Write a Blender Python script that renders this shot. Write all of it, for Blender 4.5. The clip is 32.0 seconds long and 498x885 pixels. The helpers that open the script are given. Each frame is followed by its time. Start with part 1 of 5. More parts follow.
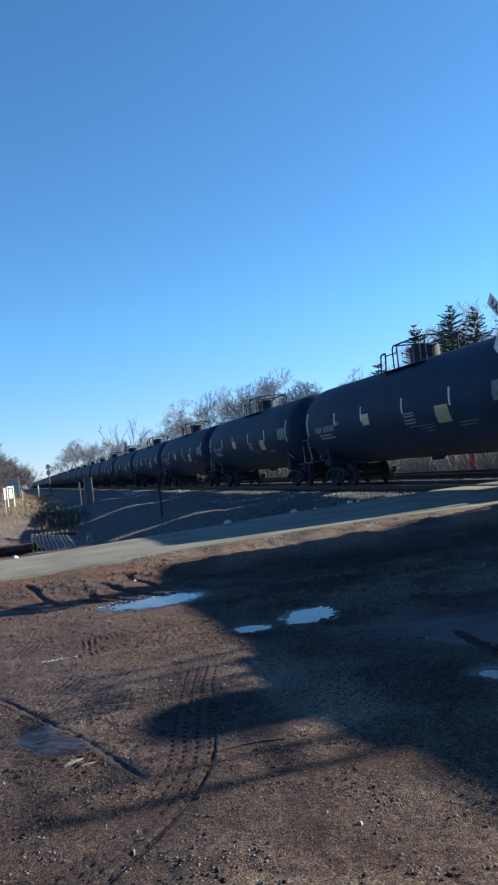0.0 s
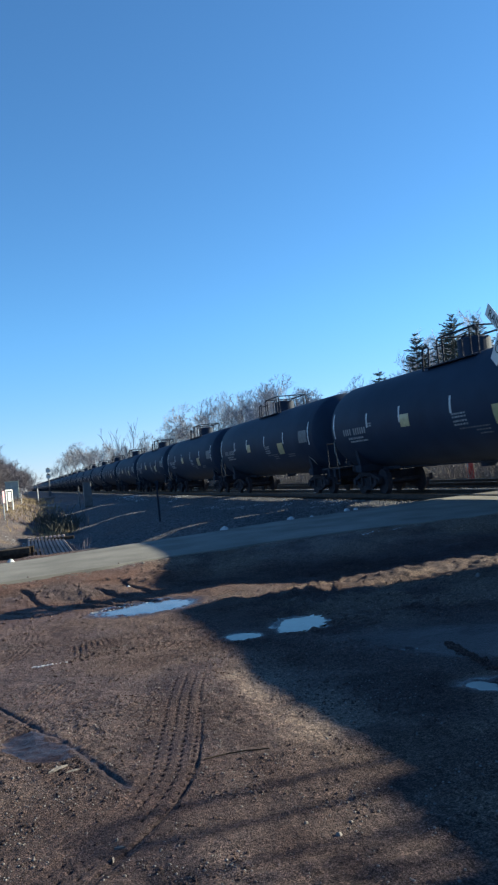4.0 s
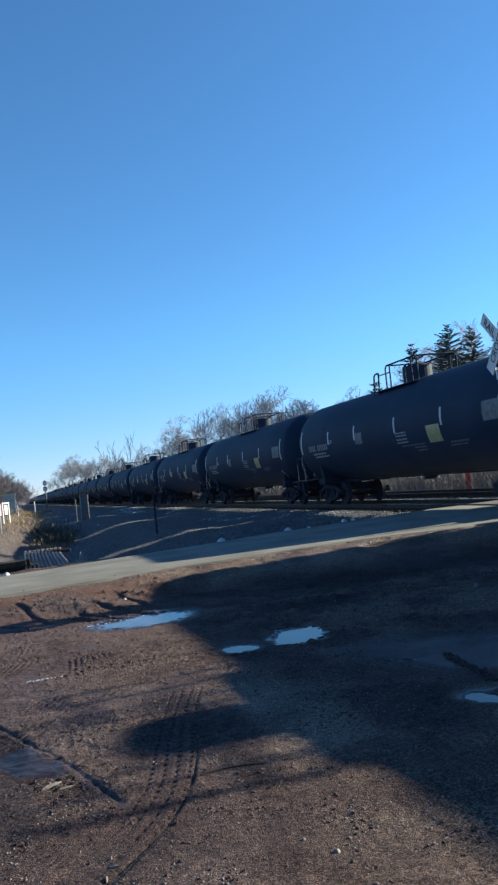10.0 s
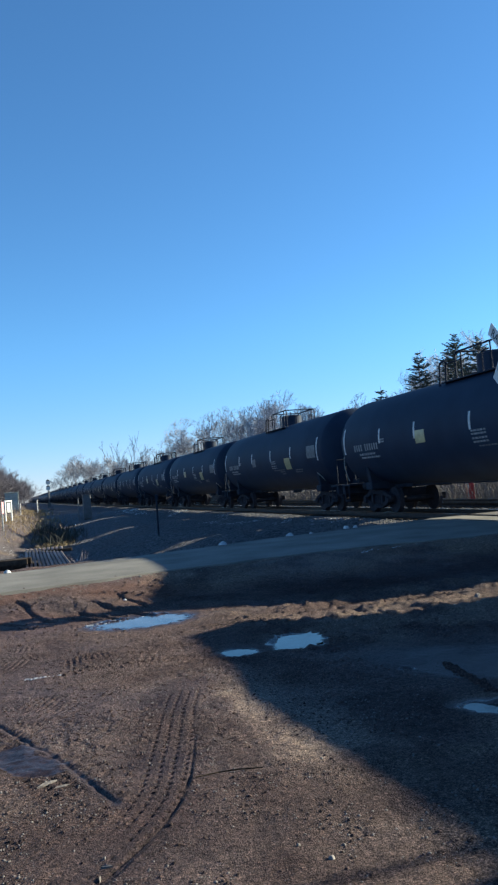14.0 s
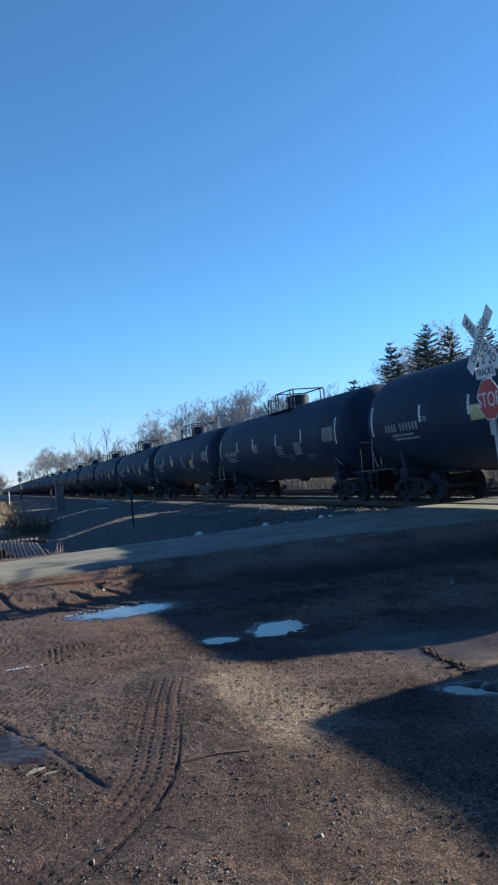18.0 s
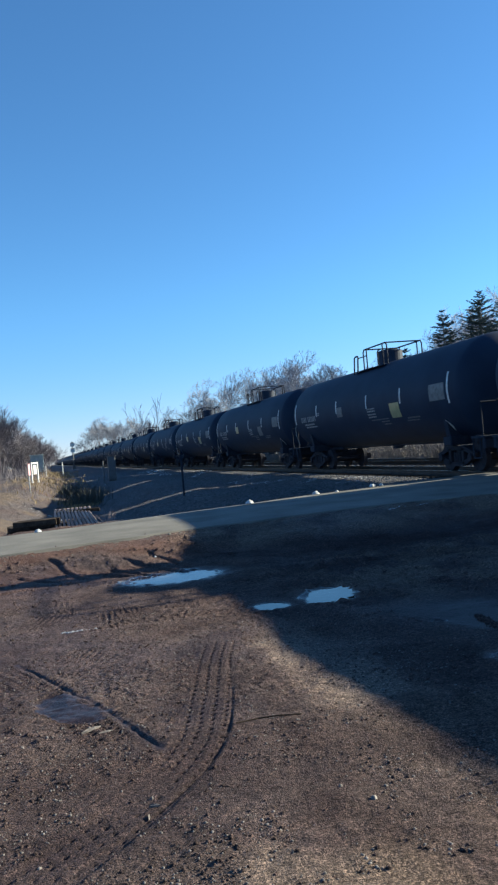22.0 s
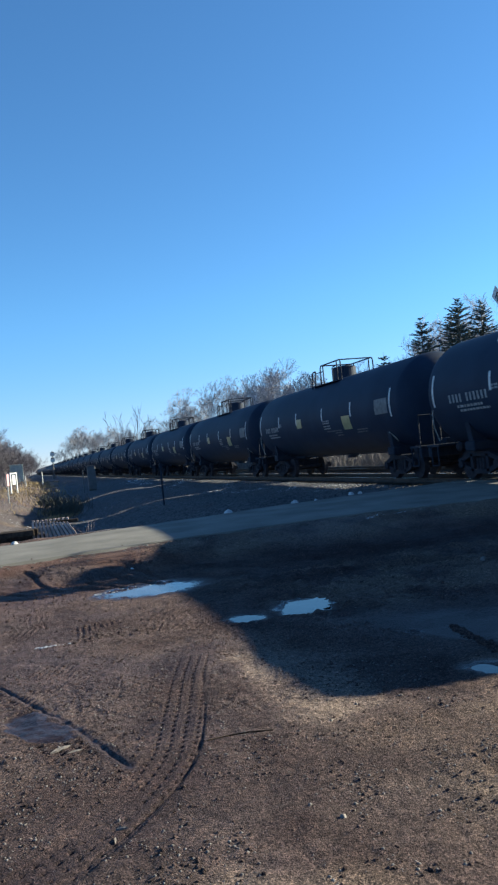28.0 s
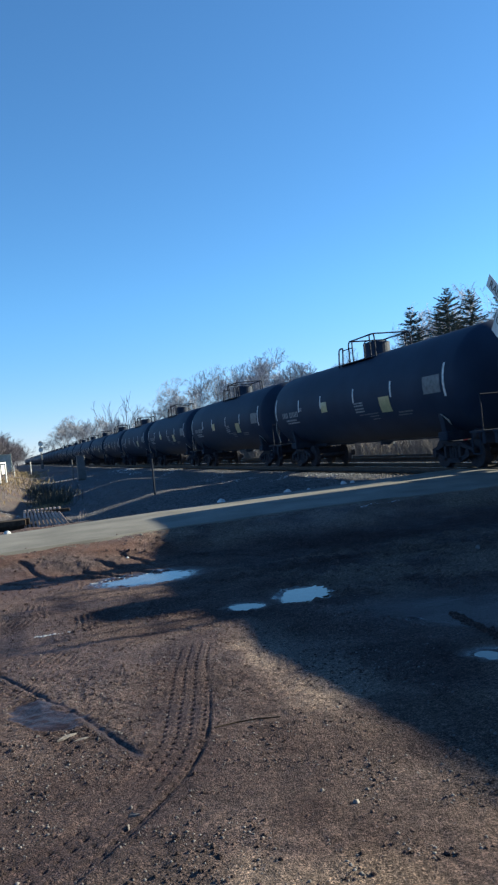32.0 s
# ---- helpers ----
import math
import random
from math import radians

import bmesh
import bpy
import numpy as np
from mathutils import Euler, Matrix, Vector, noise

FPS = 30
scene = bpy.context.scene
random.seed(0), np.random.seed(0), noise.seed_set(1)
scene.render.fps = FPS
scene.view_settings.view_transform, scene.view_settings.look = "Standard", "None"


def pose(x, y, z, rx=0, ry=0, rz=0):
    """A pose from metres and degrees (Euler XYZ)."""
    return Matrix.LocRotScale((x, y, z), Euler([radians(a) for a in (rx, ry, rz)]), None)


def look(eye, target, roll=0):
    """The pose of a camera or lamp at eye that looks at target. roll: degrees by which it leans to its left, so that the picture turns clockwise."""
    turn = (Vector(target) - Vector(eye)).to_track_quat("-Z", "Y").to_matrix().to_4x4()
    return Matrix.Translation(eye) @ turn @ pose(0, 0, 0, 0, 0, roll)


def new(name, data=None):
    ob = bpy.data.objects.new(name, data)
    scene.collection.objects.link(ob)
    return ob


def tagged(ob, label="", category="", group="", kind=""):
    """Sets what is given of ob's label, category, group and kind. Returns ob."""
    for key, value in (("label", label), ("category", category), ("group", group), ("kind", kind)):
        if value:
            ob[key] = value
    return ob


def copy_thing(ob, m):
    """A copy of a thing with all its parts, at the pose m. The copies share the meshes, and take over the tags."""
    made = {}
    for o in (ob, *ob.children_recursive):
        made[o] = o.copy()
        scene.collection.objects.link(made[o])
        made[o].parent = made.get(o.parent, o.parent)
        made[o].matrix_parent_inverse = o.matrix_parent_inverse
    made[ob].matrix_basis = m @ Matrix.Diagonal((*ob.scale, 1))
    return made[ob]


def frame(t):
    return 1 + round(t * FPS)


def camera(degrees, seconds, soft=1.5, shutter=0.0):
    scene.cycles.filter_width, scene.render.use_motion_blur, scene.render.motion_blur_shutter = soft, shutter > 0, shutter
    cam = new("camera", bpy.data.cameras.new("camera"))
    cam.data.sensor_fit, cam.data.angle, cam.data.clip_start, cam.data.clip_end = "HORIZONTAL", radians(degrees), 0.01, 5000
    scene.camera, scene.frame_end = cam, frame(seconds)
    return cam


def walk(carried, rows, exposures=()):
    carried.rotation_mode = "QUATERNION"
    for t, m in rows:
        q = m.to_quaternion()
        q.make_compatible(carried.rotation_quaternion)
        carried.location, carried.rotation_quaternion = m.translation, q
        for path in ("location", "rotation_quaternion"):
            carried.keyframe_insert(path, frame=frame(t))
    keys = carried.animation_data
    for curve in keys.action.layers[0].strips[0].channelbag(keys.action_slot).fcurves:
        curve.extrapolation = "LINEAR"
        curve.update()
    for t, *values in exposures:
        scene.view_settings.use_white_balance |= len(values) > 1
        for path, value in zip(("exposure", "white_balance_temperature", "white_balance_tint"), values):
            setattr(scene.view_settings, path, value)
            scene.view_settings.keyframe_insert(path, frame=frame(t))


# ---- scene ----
from functools import lru_cache

# ---- camera: held by hand at eye height, nearly still ----
cam = camera(34.06, 32.0, soft=2.3, shutter=0.1)
PATH = [
    (0.0, pose(-13.589, -0.001, 1.423, 91.352, 6.513, -15.905)),
    (0.5, pose(-13.586, -0.012, 1.425, 91.433, 6.335, -15.899)),
    (1.0, pose(-13.569, -0.009, 1.420, 91.397, 6.818, -16.164)),
    (1.5, pose(-13.556, -0.020, 1.427, 91.435, 6.460, -15.958)),
    (2.0, pose(-13.562, -0.032, 1.440, 91.424, 6.290, -16.112)),
    (2.5, pose(-13.566, -0.019, 1.429, 91.577, 6.759, -15.928)),
    (3.0, pose(-13.578, -0.040, 1.432, 91.637, 6.668, -16.114)),
    (3.5, pose(-13.560, -0.055, 1.442, 91.954, 6.766, -16.382)),
    (4.0, pose(-13.520, -0.046, 1.436, 91.776, 5.763, -15.883)),
    (4.5, pose(-13.495, -0.015, 1.429, 92.224, 3.565, -15.400)),
    (6.5, pose(-13.496, 0.004, 1.416, 92.189, 4.573, -15.785)),
    (7.0, pose(-13.496, 0.011, 1.413, 92.328, 4.666, -16.037)),
    (7.5, pose(-13.502, 0.002, 1.415, 92.250, 4.817, -15.963)),
    (8.0, pose(-13.506, -0.012, 1.428, 92.486, 4.986, -15.831)),
    (8.5, pose(-13.503, 0.000, 1.427, 92.617, 5.241, -15.729)),
    (9.0, pose(-13.499, 0.001, 1.428, 92.540, 5.326, -15.782)),
    (9.5, pose(-13.500, 0.006, 1.423, 92.432, 5.672, -16.027)),
    (10.0, pose(-13.493, -0.004, 1.429, 92.558, 6.142, -16.075)),
    (10.5, pose(-13.496, -0.007, 1.430, 92.694, 6.282, -16.481)),
    (11.0, pose(-13.499, -0.004, 1.429, 92.949, 5.998, -16.011)),
    (11.5, pose(-13.492, -0.024, 1.437, 92.962, 5.836, -15.947)),
    (12.0, pose(-13.496, -0.026, 1.437, 93.003, 5.975, -15.694)),
    (12.5, pose(-13.490, -0.029, 1.439, 93.239, 6.180, -15.874)),
    (13.0, pose(-13.504, -0.026, 1.439, 93.276, 5.679, -16.044)),
    (13.5, pose(-13.507, -0.044, 1.445, 93.265, 5.502, -16.068)),
    (14.0, pose(-13.497, 0.003, 1.420, 92.891, 4.611, -15.861)),
    (14.5, pose(-13.531, -0.001, 1.428, 92.667, 4.892, -16.091)),
    (16.5, pose(-13.576, -0.035, 1.404, 92.359, 5.030, -17.449)),
    (17.0, pose(-13.586, -0.047, 1.419, 92.624, 4.942, -17.509)),
    (17.5, pose(-13.584, -0.032, 1.412, 92.172, 5.031, -17.803)),
    (18.0, pose(-13.588, -0.031, 1.415, 92.054, 4.956, -17.773)),
    (18.5, pose(-13.591, -0.035, 1.417, 92.178, 5.157, -18.029)),
    (19.0, pose(-13.589, -0.028, 1.422, 92.140, 5.099, -17.731)),
    (19.5, pose(-13.582, -0.013, 1.413, 91.787, 4.984, -17.693)),
    (20.0, pose(-13.579, -0.002, 1.405, 91.715, 5.022, -17.364)),
    (20.5, pose(-13.570, 0.015, 1.394, 91.451, 4.948, -16.077)),
    (21.0, pose(-13.572, 0.031, 1.389, 91.424, 4.859, -13.874)),
    (21.5, pose(-13.581, 0.021, 1.384, 91.024, 4.919, -13.597)),
    (22.0, pose(-13.589, 0.014, 1.375, 90.275, 5.109, -14.275)),
    (22.5, pose(-13.583, 0.007, 1.390, 90.467, 5.961, -15.294)),
    (23.0, pose(-13.585, -0.001, 1.399, 90.547, 5.630, -15.652)),
    (23.5, pose(-13.571, -0.005, 1.409, 90.710, 5.947, -15.818)),
    (24.0, pose(-13.512, 0.016, 1.431, 91.106, 6.065, -15.562)),
    (24.5, pose(-13.485, 0.052, 1.402, 91.044, 5.812, -14.347)),
    (25.0, pose(-13.499, 0.038, 1.407, 90.865, 5.706, -14.934)),
    (25.5, pose(-13.505, 0.027, 1.404, 90.684, 5.772, -15.356)),
    (27.5, pose(-13.501, 0.021, 1.404, 90.704, 5.428, -15.476)),
    (28.0, pose(-13.505, 0.026, 1.406, 90.707, 5.563, -15.593)),
    (28.5, pose(-13.504, 0.018, 1.405, 90.553, 5.757, -15.849)),
    (29.0, pose(-13.513, 0.036, 1.391, 90.310, 6.284, -16.007)),
    (29.5, pose(-13.521, 0.019, 1.405, 90.673, 5.617, -15.807)),
    (30.0, pose(-13.518, 0.045, 1.389, 90.420, 5.584, -15.834)),
    (30.5, pose(-13.559, 0.079, 1.397, 90.306, 5.385, -16.293)),
    (31.0, pose(-13.602, 0.073, 1.400, 90.235, 5.685, -16.840)),
    (31.5, pose(-13.612, 0.093, 1.397, 90.115, 5.251, -16.209)),
    (32.0, pose(-13.612, 0.076, 1.401, 89.905, 5.582, -16.416)),
]
walk(cam, PATH, exposures=[(0.0, 1.80, 6200, 8), (32.0, 1.80, 6200, 8)])

# ---- light: clear winter sky, low sun behind the train ----
SUN_DIR = Vector((1.0, 0.056, 0.397)).normalized()      # towards the sun
world = bpy.data.worlds.new("sky")
scene.world = world
world.use_nodes = True
wn, wl = world.node_tree.nodes, world.node_tree.links
sky = wn.new("ShaderNodeTexSky")
sky.sky_type = "NISHITA"
sky.sun_disc = False
sky.sun_elevation = math.asin(SUN_DIR.z)
sky.sun_rotation = math.atan2(SUN_DIR.x, SUN_DIR.y)
sky.altitude, sky.air_density, sky.dust_density, sky.ozone_density = 1200, 1.0, 0.0, 8.0
tint = wn.new("ShaderNodeMixRGB")          # the deep blue of dry winter air
tint.blend_type = "MULTIPLY"
tint.inputs[0].default_value = 1.0
sky_co, sky_xyz, low_sky, hue = (wn.new("ShaderNode" + n) for n in ("TexCoord", "SeparateXYZ", "MapRange", "MixRGB"))
low_sky.interpolation_type = "SMOOTHSTEP"
low_sky.inputs["From Max"].default_value = 0.2
hue.inputs[1].default_value, hue.inputs[2].default_value = (0.93, 0.80, 0.83, 1), (0.93, 1.0, 0.88, 1)    # paler towards the horizon
wl.new(sky_co.outputs["Generated"], sky_xyz.inputs[0])
wl.new(sky_xyz.outputs["Z"], low_sky.inputs["Value"])
wl.new(low_sky.outputs[0], hue.inputs[0])
wl.new(hue.outputs[0], tint.inputs[2])
wl.new(sky.outputs[0], tint.inputs[1])
wl.new(tint.outputs[0], wn["Background"].inputs[0])
wn["Background"].inputs[1].default_value = 0.0665
sun_data = bpy.data.lights.new("sun", "SUN")
sun_data.energy, sun_data.angle, sun_data.color = 4.1, radians(0.55), (1.0, 0.905, 0.665)
sun = new("sun", sun_data)
sun.matrix_world = look(SUN_DIR * 60, (0, 0, 0))


# ---- materials ----
def material(name):
    m = bpy.data.materials.new(name)
    m.use_nodes = True
    return m, m.node_tree.nodes, m.node_tree.links, m.node_tree.nodes["Principled BSDF"]


def surface(name, a, b, rough=0.8, scale=6.0, fine=60.0, bump=0.3, metal=0.0, spec=0.4, vary=0.0, dist=0.02):
    """Two colours mixed by coarse and fine noise, with relief; vary: brightness from piece to piece."""
    m, n, l, p = material(name)
    co = n.new("ShaderNodeTexCoord")
    src = co.outputs["Object"]
    n1, n2 = n.new("ShaderNodeTexNoise"), n.new("ShaderNodeTexNoise")
    n1.inputs["Scale"].default_value, n1.inputs["Detail"].default_value = scale, 5
    n2.inputs["Scale"].default_value, n2.inputs["Detail"].default_value = fine, 4
    for t in (n1, n2):
        l.new(src, t.inputs["Vector"])
    add = n.new("ShaderNodeMath")
    add.operation = "MULTIPLY_ADD"
    add.inputs[1].default_value = 0.4
    l.new(n2.outputs["Fac"], add.inputs[0])
    l.new(n1.outputs["Fac"], add.inputs[2])
    ramp = n.new("ShaderNodeValToRGB")
    ramp.color_ramp.elements[0].position, ramp.color_ramp.elements[1].position = 0.5, 0.92
    ramp.color_ramp.elements[0].color, ramp.color_ramp.elements[1].color = (*a, 1), (*b, 1)
    l.new(add.outputs[0], ramp.inputs[0])
    out = ramp.outputs[0]
    if vary:
        info, hsv, mr = n.new("ShaderNodeObjectInfo"), n.new("ShaderNodeHueSaturation"), n.new("ShaderNodeMapRange")
        mr.inputs[3].default_value, mr.inputs[4].default_value = 1 - vary, 1 + vary
        l.new(info.outputs["Random"], mr.inputs[0])
        l.new(mr.outputs[0], hsv.inputs["Value"])
        l.new(out, hsv.inputs["Color"])
        out = hsv.outputs[0]
    l.new(out, p.inputs["Base Color"])
    p.inputs["Roughness"].default_value, p.inputs["Metallic"].default_value = rough, metal
    p.inputs["Specular IOR Level"].default_value = spec
    if bump:
        bp = n.new("ShaderNodeBump")
        bp.inputs["Strength"].default_value, bp.inputs["Distance"].default_value = bump, dist
        l.new(n2.outputs["Fac"], bp.inputs["Height"])
        l.new(bp.outputs[0], p.inputs["Normal"])
    return m


def ground_material():
    """Damp reddish soil with grit; the mesh tells where it is wet, gravelly or grown with dead grass."""
    m, n, l, p = material("soil")
    geo = n.new("ShaderNodeNewGeometry")
    def noise_tex(scale, detail=5, rough=0.6):
        t = n.new("ShaderNodeTexNoise")
        t.inputs["Scale"].default_value, t.inputs["Detail"].default_value, t.inputs["Roughness"].default_value = scale, detail, rough
        l.new(geo.outputs["Position"], t.inputs["Vector"])
        return t
    def ramp(src, stops):
        r = n.new("ShaderNodeValToRGB")
        e = r.color_ramp.elements
        while len(e) < len(stops):
            e.new(0.5)
        for i, (pos, col) in enumerate(stops):
            e[i].position, e[i].color = pos, (*col, 1)
        l.new(src, r.inputs[0])
        return r.outputs[0]
    def mix(fac, a, b, mode="MIX"):
        x = n.new("ShaderNodeMixRGB")
        x.blend_type = mode
        for v, i in ((fac, 0), (a, 1), (b, 2)):
            if isinstance(v, (int, float)):
                x.inputs[i].default_value = v
            elif isinstance(v, tuple):
                x.inputs[i].default_value = (*v, 1)
            else:
                l.new(v, x.inputs[i])
        return x.outputs[0]
    def attr(name):
        a = n.new("ShaderNodeAttribute")
        a.attribute_name = name
        return a.outputs["Fac"]
    big, mid, fine, grit = noise_tex(0.45), noise_tex(2.3, 6), noise_tex(28, 6, 0.7), noise_tex(130, 3)
    soil = ramp(mid.outputs["Fac"], [(0.3, (0.0489, 0.0363, 0.0372)), (0.52, (0.0883, 0.0652, 0.0653)), (0.74, (0.1604, 0.1190, 0.1087))])
    red = ramp(big.outputs["Fac"], [(0.35, (0.0925, 0.0580, 0.0535)), (0.7, (0.1129, 0.0900, 0.0896))])
    base = mix(0.45, soil, red)
    speck = ramp(fine.outputs["Fac"], [(0.35, (0.40, 0.38, 0.38)), (0.5, (0.95, 0.95, 0.95)), (0.66, (1.75, 1.68, 1.6))])
    base = mix(0.8, base, speck, "MULTIPLY")
    sandy = ramp(noise_tex(85, 3).outputs["Fac"], [(0.36, (0.38, 0.38, 0.38)), (0.5, (0.92, 0.92, 0.92)), (0.64, (2.3, 2.2, 2.1))])
    base = mix(0.75, base, sandy, "MULTIPLY")
    vor = n.new("ShaderNodeTexVoronoi")
    vor.inputs["Scale"].default_value = 38
    l.new(geo.outputs["Position"], vor.inputs["Vector"])
    stone_fac = ramp(vor.outputs["Distance"], [(0.10, (1, 1, 1)), (0.2, (0, 0, 0))])
    pick = ramp(vor.outputs["Color"], [(0.75, (0, 0, 0)), (0.8, (1, 1, 1))])
    stone_fac = mix(1.0, stone_fac, pick, "MULTIPLY")
    base = mix(stone_fac, base, (0.1945, 0.1758, 0.2096))
    gravel_v = n.new("ShaderNodeTexVoronoi")
    gravel_v.inputs["Scale"].default_value = 16
    l.new(geo.outputs["Position"], gravel_v.inputs["Vector"])
    gravel = ramp(gravel_v.outputs["Color"], [(0.2, (0.042, 0.044, 0.051)), (0.8, (0.165, 0.162, 0.172))])
    base = mix(attr("gravel"), base, gravel)
    turf = ramp(mid.outputs["Fac"], [(0.3, (0.09155, 0.07033, 0.05431)), (0.7, (0.2288, 0.1758, 0.1319))])
    base = mix(attr("turf"), base, turf)
    base = mix(attr("clay"), base, mix(0.5, base, (0.2002, 0.09142, 0.05586)))
    base = mix(attr("tan"), base, mix(0.8, base, mix(0.8, (0.2536, 0.1930, 0.1528), mix(1.0, speck, sandy, "MULTIPLY"), "MULTIPLY")))
    # damp soil plus painted shade; the purple tint is that of the train's shadow
    base = mix(attr("damp"), base, mix(0.9, base, (0.47, 0.42, 0.46), "MULTIPLY"))
    wet = attr("wet")
    # wet mud darkens; the blue in its tint adds the colour of shade
    base = mix(wet, base, mix(0.92, base, (0.24, 0.255, 0.33), "MULTIPLY"))
    l.new(base, p.inputs["Base Color"])
    l.new(ramp(wet, [(0.0, (0.92, 0.92, 0.92)), (0.8, (0.5, 0.5, 0.5)), (1.0, (0.13, 0.13, 0.13))]), p.inputs["Roughness"])
    l.new(ramp(wet, [(0.8, (0.12, 0.12, 0.12)), (1.0, (0.40, 0.40, 0.40))]), p.inputs["Specular IOR Level"])
    def crumbs(scale, lo, hi):
        return ramp(noise_tex(scale, 5, 0.65).outputs["Fac"], [(lo, (0, 0, 0)), (hi, (1, 1, 1))])
    patchy = ramp(noise_tex(1.1, 3).outputs["Fac"], [(0.40, (0.15, 0.15, 0.15)), (0.64, (1, 1, 1))])
    big_h = mix(patchy, (0.4, 0.4, 0.4), crumbs(26, 0.42, 0.66))
    h = mix(0.34, mix(0.5, fine.outputs["Fac"], crumbs(60, 0.40, 0.62)), big_h)
    h = mix(0.48, h, grit.outputs["Fac"])
    dry = n.new("ShaderNodeMapRange")
    dry.inputs[3].default_value, dry.inputs[4].default_value = 1.0, 0.12
    l.new(wet, dry.inputs[0])
    bp = n.new("ShaderNodeBump")
    bp.inputs["Distance"].default_value = 0.07
    l.new(dry.outputs[0], bp.inputs["Strength"])
    l.new(h, bp.inputs["Height"])
    l.new(bp.outputs[0], p.inputs["Normal"])
    return m


M_SOIL = ground_material()
M_ROAD = surface("worn_asphalt", (0.0850, 0.0815, 0.0725), (0.1700, 0.1610, 0.1440), 0.9, 0.9, 45, 0.5, dist=0.01)
M_PANEL = surface("crossing_planks", (0.04782, 0.0408, 0.03784), (0.1004, 0.0896, 0.08096), 0.9, 2, 50, 0.4)
M_WATER = surface("puddle_water", (0.012, 0.011, 0.010), (0.02, 0.018, 0.015), 0.09, 3, 9, 0.14, spec=0.18, dist=0.01)
M_THIN_ICE = surface("thin_puddle_ice", (0.03, 0.036, 0.05), (0.09, 0.10, 0.125), 0.12, 4, 30, 0.10, spec=0.2, dist=0.01)
M_SNOW = surface("old_snow", (0.30, 0.312, 0.33), (0.54, 0.548, 0.56), 0.75, 5, 60, 0.6)
# blue raised in the base colour to carry haze and reflected sky
M_TANK = surface("black_tank_paint", (0.0095, 0.0190, 0.0400), (0.0160, 0.0295, 0.0560), 0.62, 0.9, 30, 0.04, spec=0.16)
M_FRAME = surface("black_underframe", (0.012, 0.018, 0.032), (0.024, 0.031, 0.046), 0.7, 4, 50, 0.2, spec=0.12)
M_TRUCK = surface("rusty_cast_steel", (0.015, 0.018, 0.027), (0.036, 0.032, 0.038), 0.8, 7, 60, 0.4, spec=0.12)
M_WHEEL = surface("worn_wheel_steel", (0.015, 0.018, 0.027), (0.036, 0.032, 0.038), 0.75, 6, 40, 0.2, spec=0.12)
M_WHITE = surface("white_stencil_paint", (0.16, 0.16, 0.16), (0.36, 0.36, 0.35), 0.6, 12, 80, 0.0)
M_STRIPE = surface("white_reflective_tape", (0.40, 0.40, 0.385), (0.66, 0.655, 0.63), 0.4, 8, 80, 0.0)
M_YELLOW = surface("yellow_panel", (0.27, 0.235, 0.115), (0.42, 0.37, 0.185), 0.28, 6, 40, 0.0, spec=0.7)
M_GREY = surface("faded_grey_panel", (0.084, 0.084, 0.0864), (0.18, 0.18, 0.18), 0.6, 7, 40, 0.0)
M_RAIL = surface("rail_steel", (0.024, 0.020, 0.020), (0.060, 0.047, 0.042), 0.65, 3, 40, 0.15, metal=0.5)
M_RAILTOP = surface("polished_rail_head", (0.35, 0.34, 0.33), (0.55, 0.54, 0.52), 0.25, 3, 40, 0.0, metal=1.0)
M_TIE = surface("creosoted_timber", (0.018, 0.014, 0.012), (0.060, 0.046, 0.036), 0.9, 5, 40, 0.5, vary=0.3, spec=0.12)
M_PALE = surface("weathered_pale_slat", (0.2747, 0.2113, 0.1942), (0.5244, 0.4227, 0.3884), 0.85, 5, 50, 0.3, vary=0.2)
M_SIGNW = surface("white_sign_sheeting", (0.48, 0.48, 0.47), (0.66, 0.66, 0.645), 0.5, 5, 50, 0.0)
M_BLACK = surface("black_lettering", (0.012, 0.012, 0.012), (0.025, 0.025, 0.025), 0.6, 5, 50, 0.0)
M_RED = surface("red_sign_sheeting", (0.36, 0.018, 0.022), (0.50, 0.035, 0.035), 0.45, 4, 40, 0.0)
M_PINK = surface("faded_pink_sheeting", (0.58, 0.27, 0.29), (0.72, 0.38, 0.40), 0.5, 5, 50, 0.0)
M_GALV = surface("galvanised_steel", (0.24, 0.246, 0.252), (0.432, 0.438, 0.444), 0.5, 6, 60, 0.05, metal=0.6)
M_CABINET = surface("silver_cabinet_paint", (0.072, 0.078, 0.08736), (0.114, 0.1217, 0.1344), 0.5, 3, 30, 0.05, metal=0.3)
M_TEAL = surface("dull_green_paint", (0.24, 0.33, 0.34), (0.38, 0.48, 0.48), 0.7, 2, 20, 0.1)
M_BARK = surface("grey_bark", (0.104, 0.09286, 0.08747), (0.221, 0.2059, 0.1972), 0.9, 4, 30, 0.5, vary=0.15)
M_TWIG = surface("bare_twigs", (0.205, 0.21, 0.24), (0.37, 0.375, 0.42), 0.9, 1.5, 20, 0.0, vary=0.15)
M_TWIGRED = surface("reddish_brush", (0.070, 0.066, 0.082), (0.135, 0.124, 0.148), 0.9, 1.0, 20, 0.0, vary=0.15)
# darker copy of bare_twigs: the shade of those crowns is in the colour
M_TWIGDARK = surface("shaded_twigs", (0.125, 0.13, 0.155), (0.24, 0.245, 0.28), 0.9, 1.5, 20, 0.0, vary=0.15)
M_NEEDLE = surface("spruce_needles", (0.035, 0.055, 0.0528), (0.085, 0.105, 0.0935), 0.8, 2.5, 20, 0.0, vary=0.15)
M_STRAW = surface("dry_grass", (0.1842, 0.13, 0.06502), (0.3251, 0.2492, 0.1409), 0.9, 4, 30, 0.0)
M_STONE = surface("pebble_stone", (0.08, 0.070, 0.067), (0.19, 0.172, 0.167), 0.85, 9, 60, 0.3)
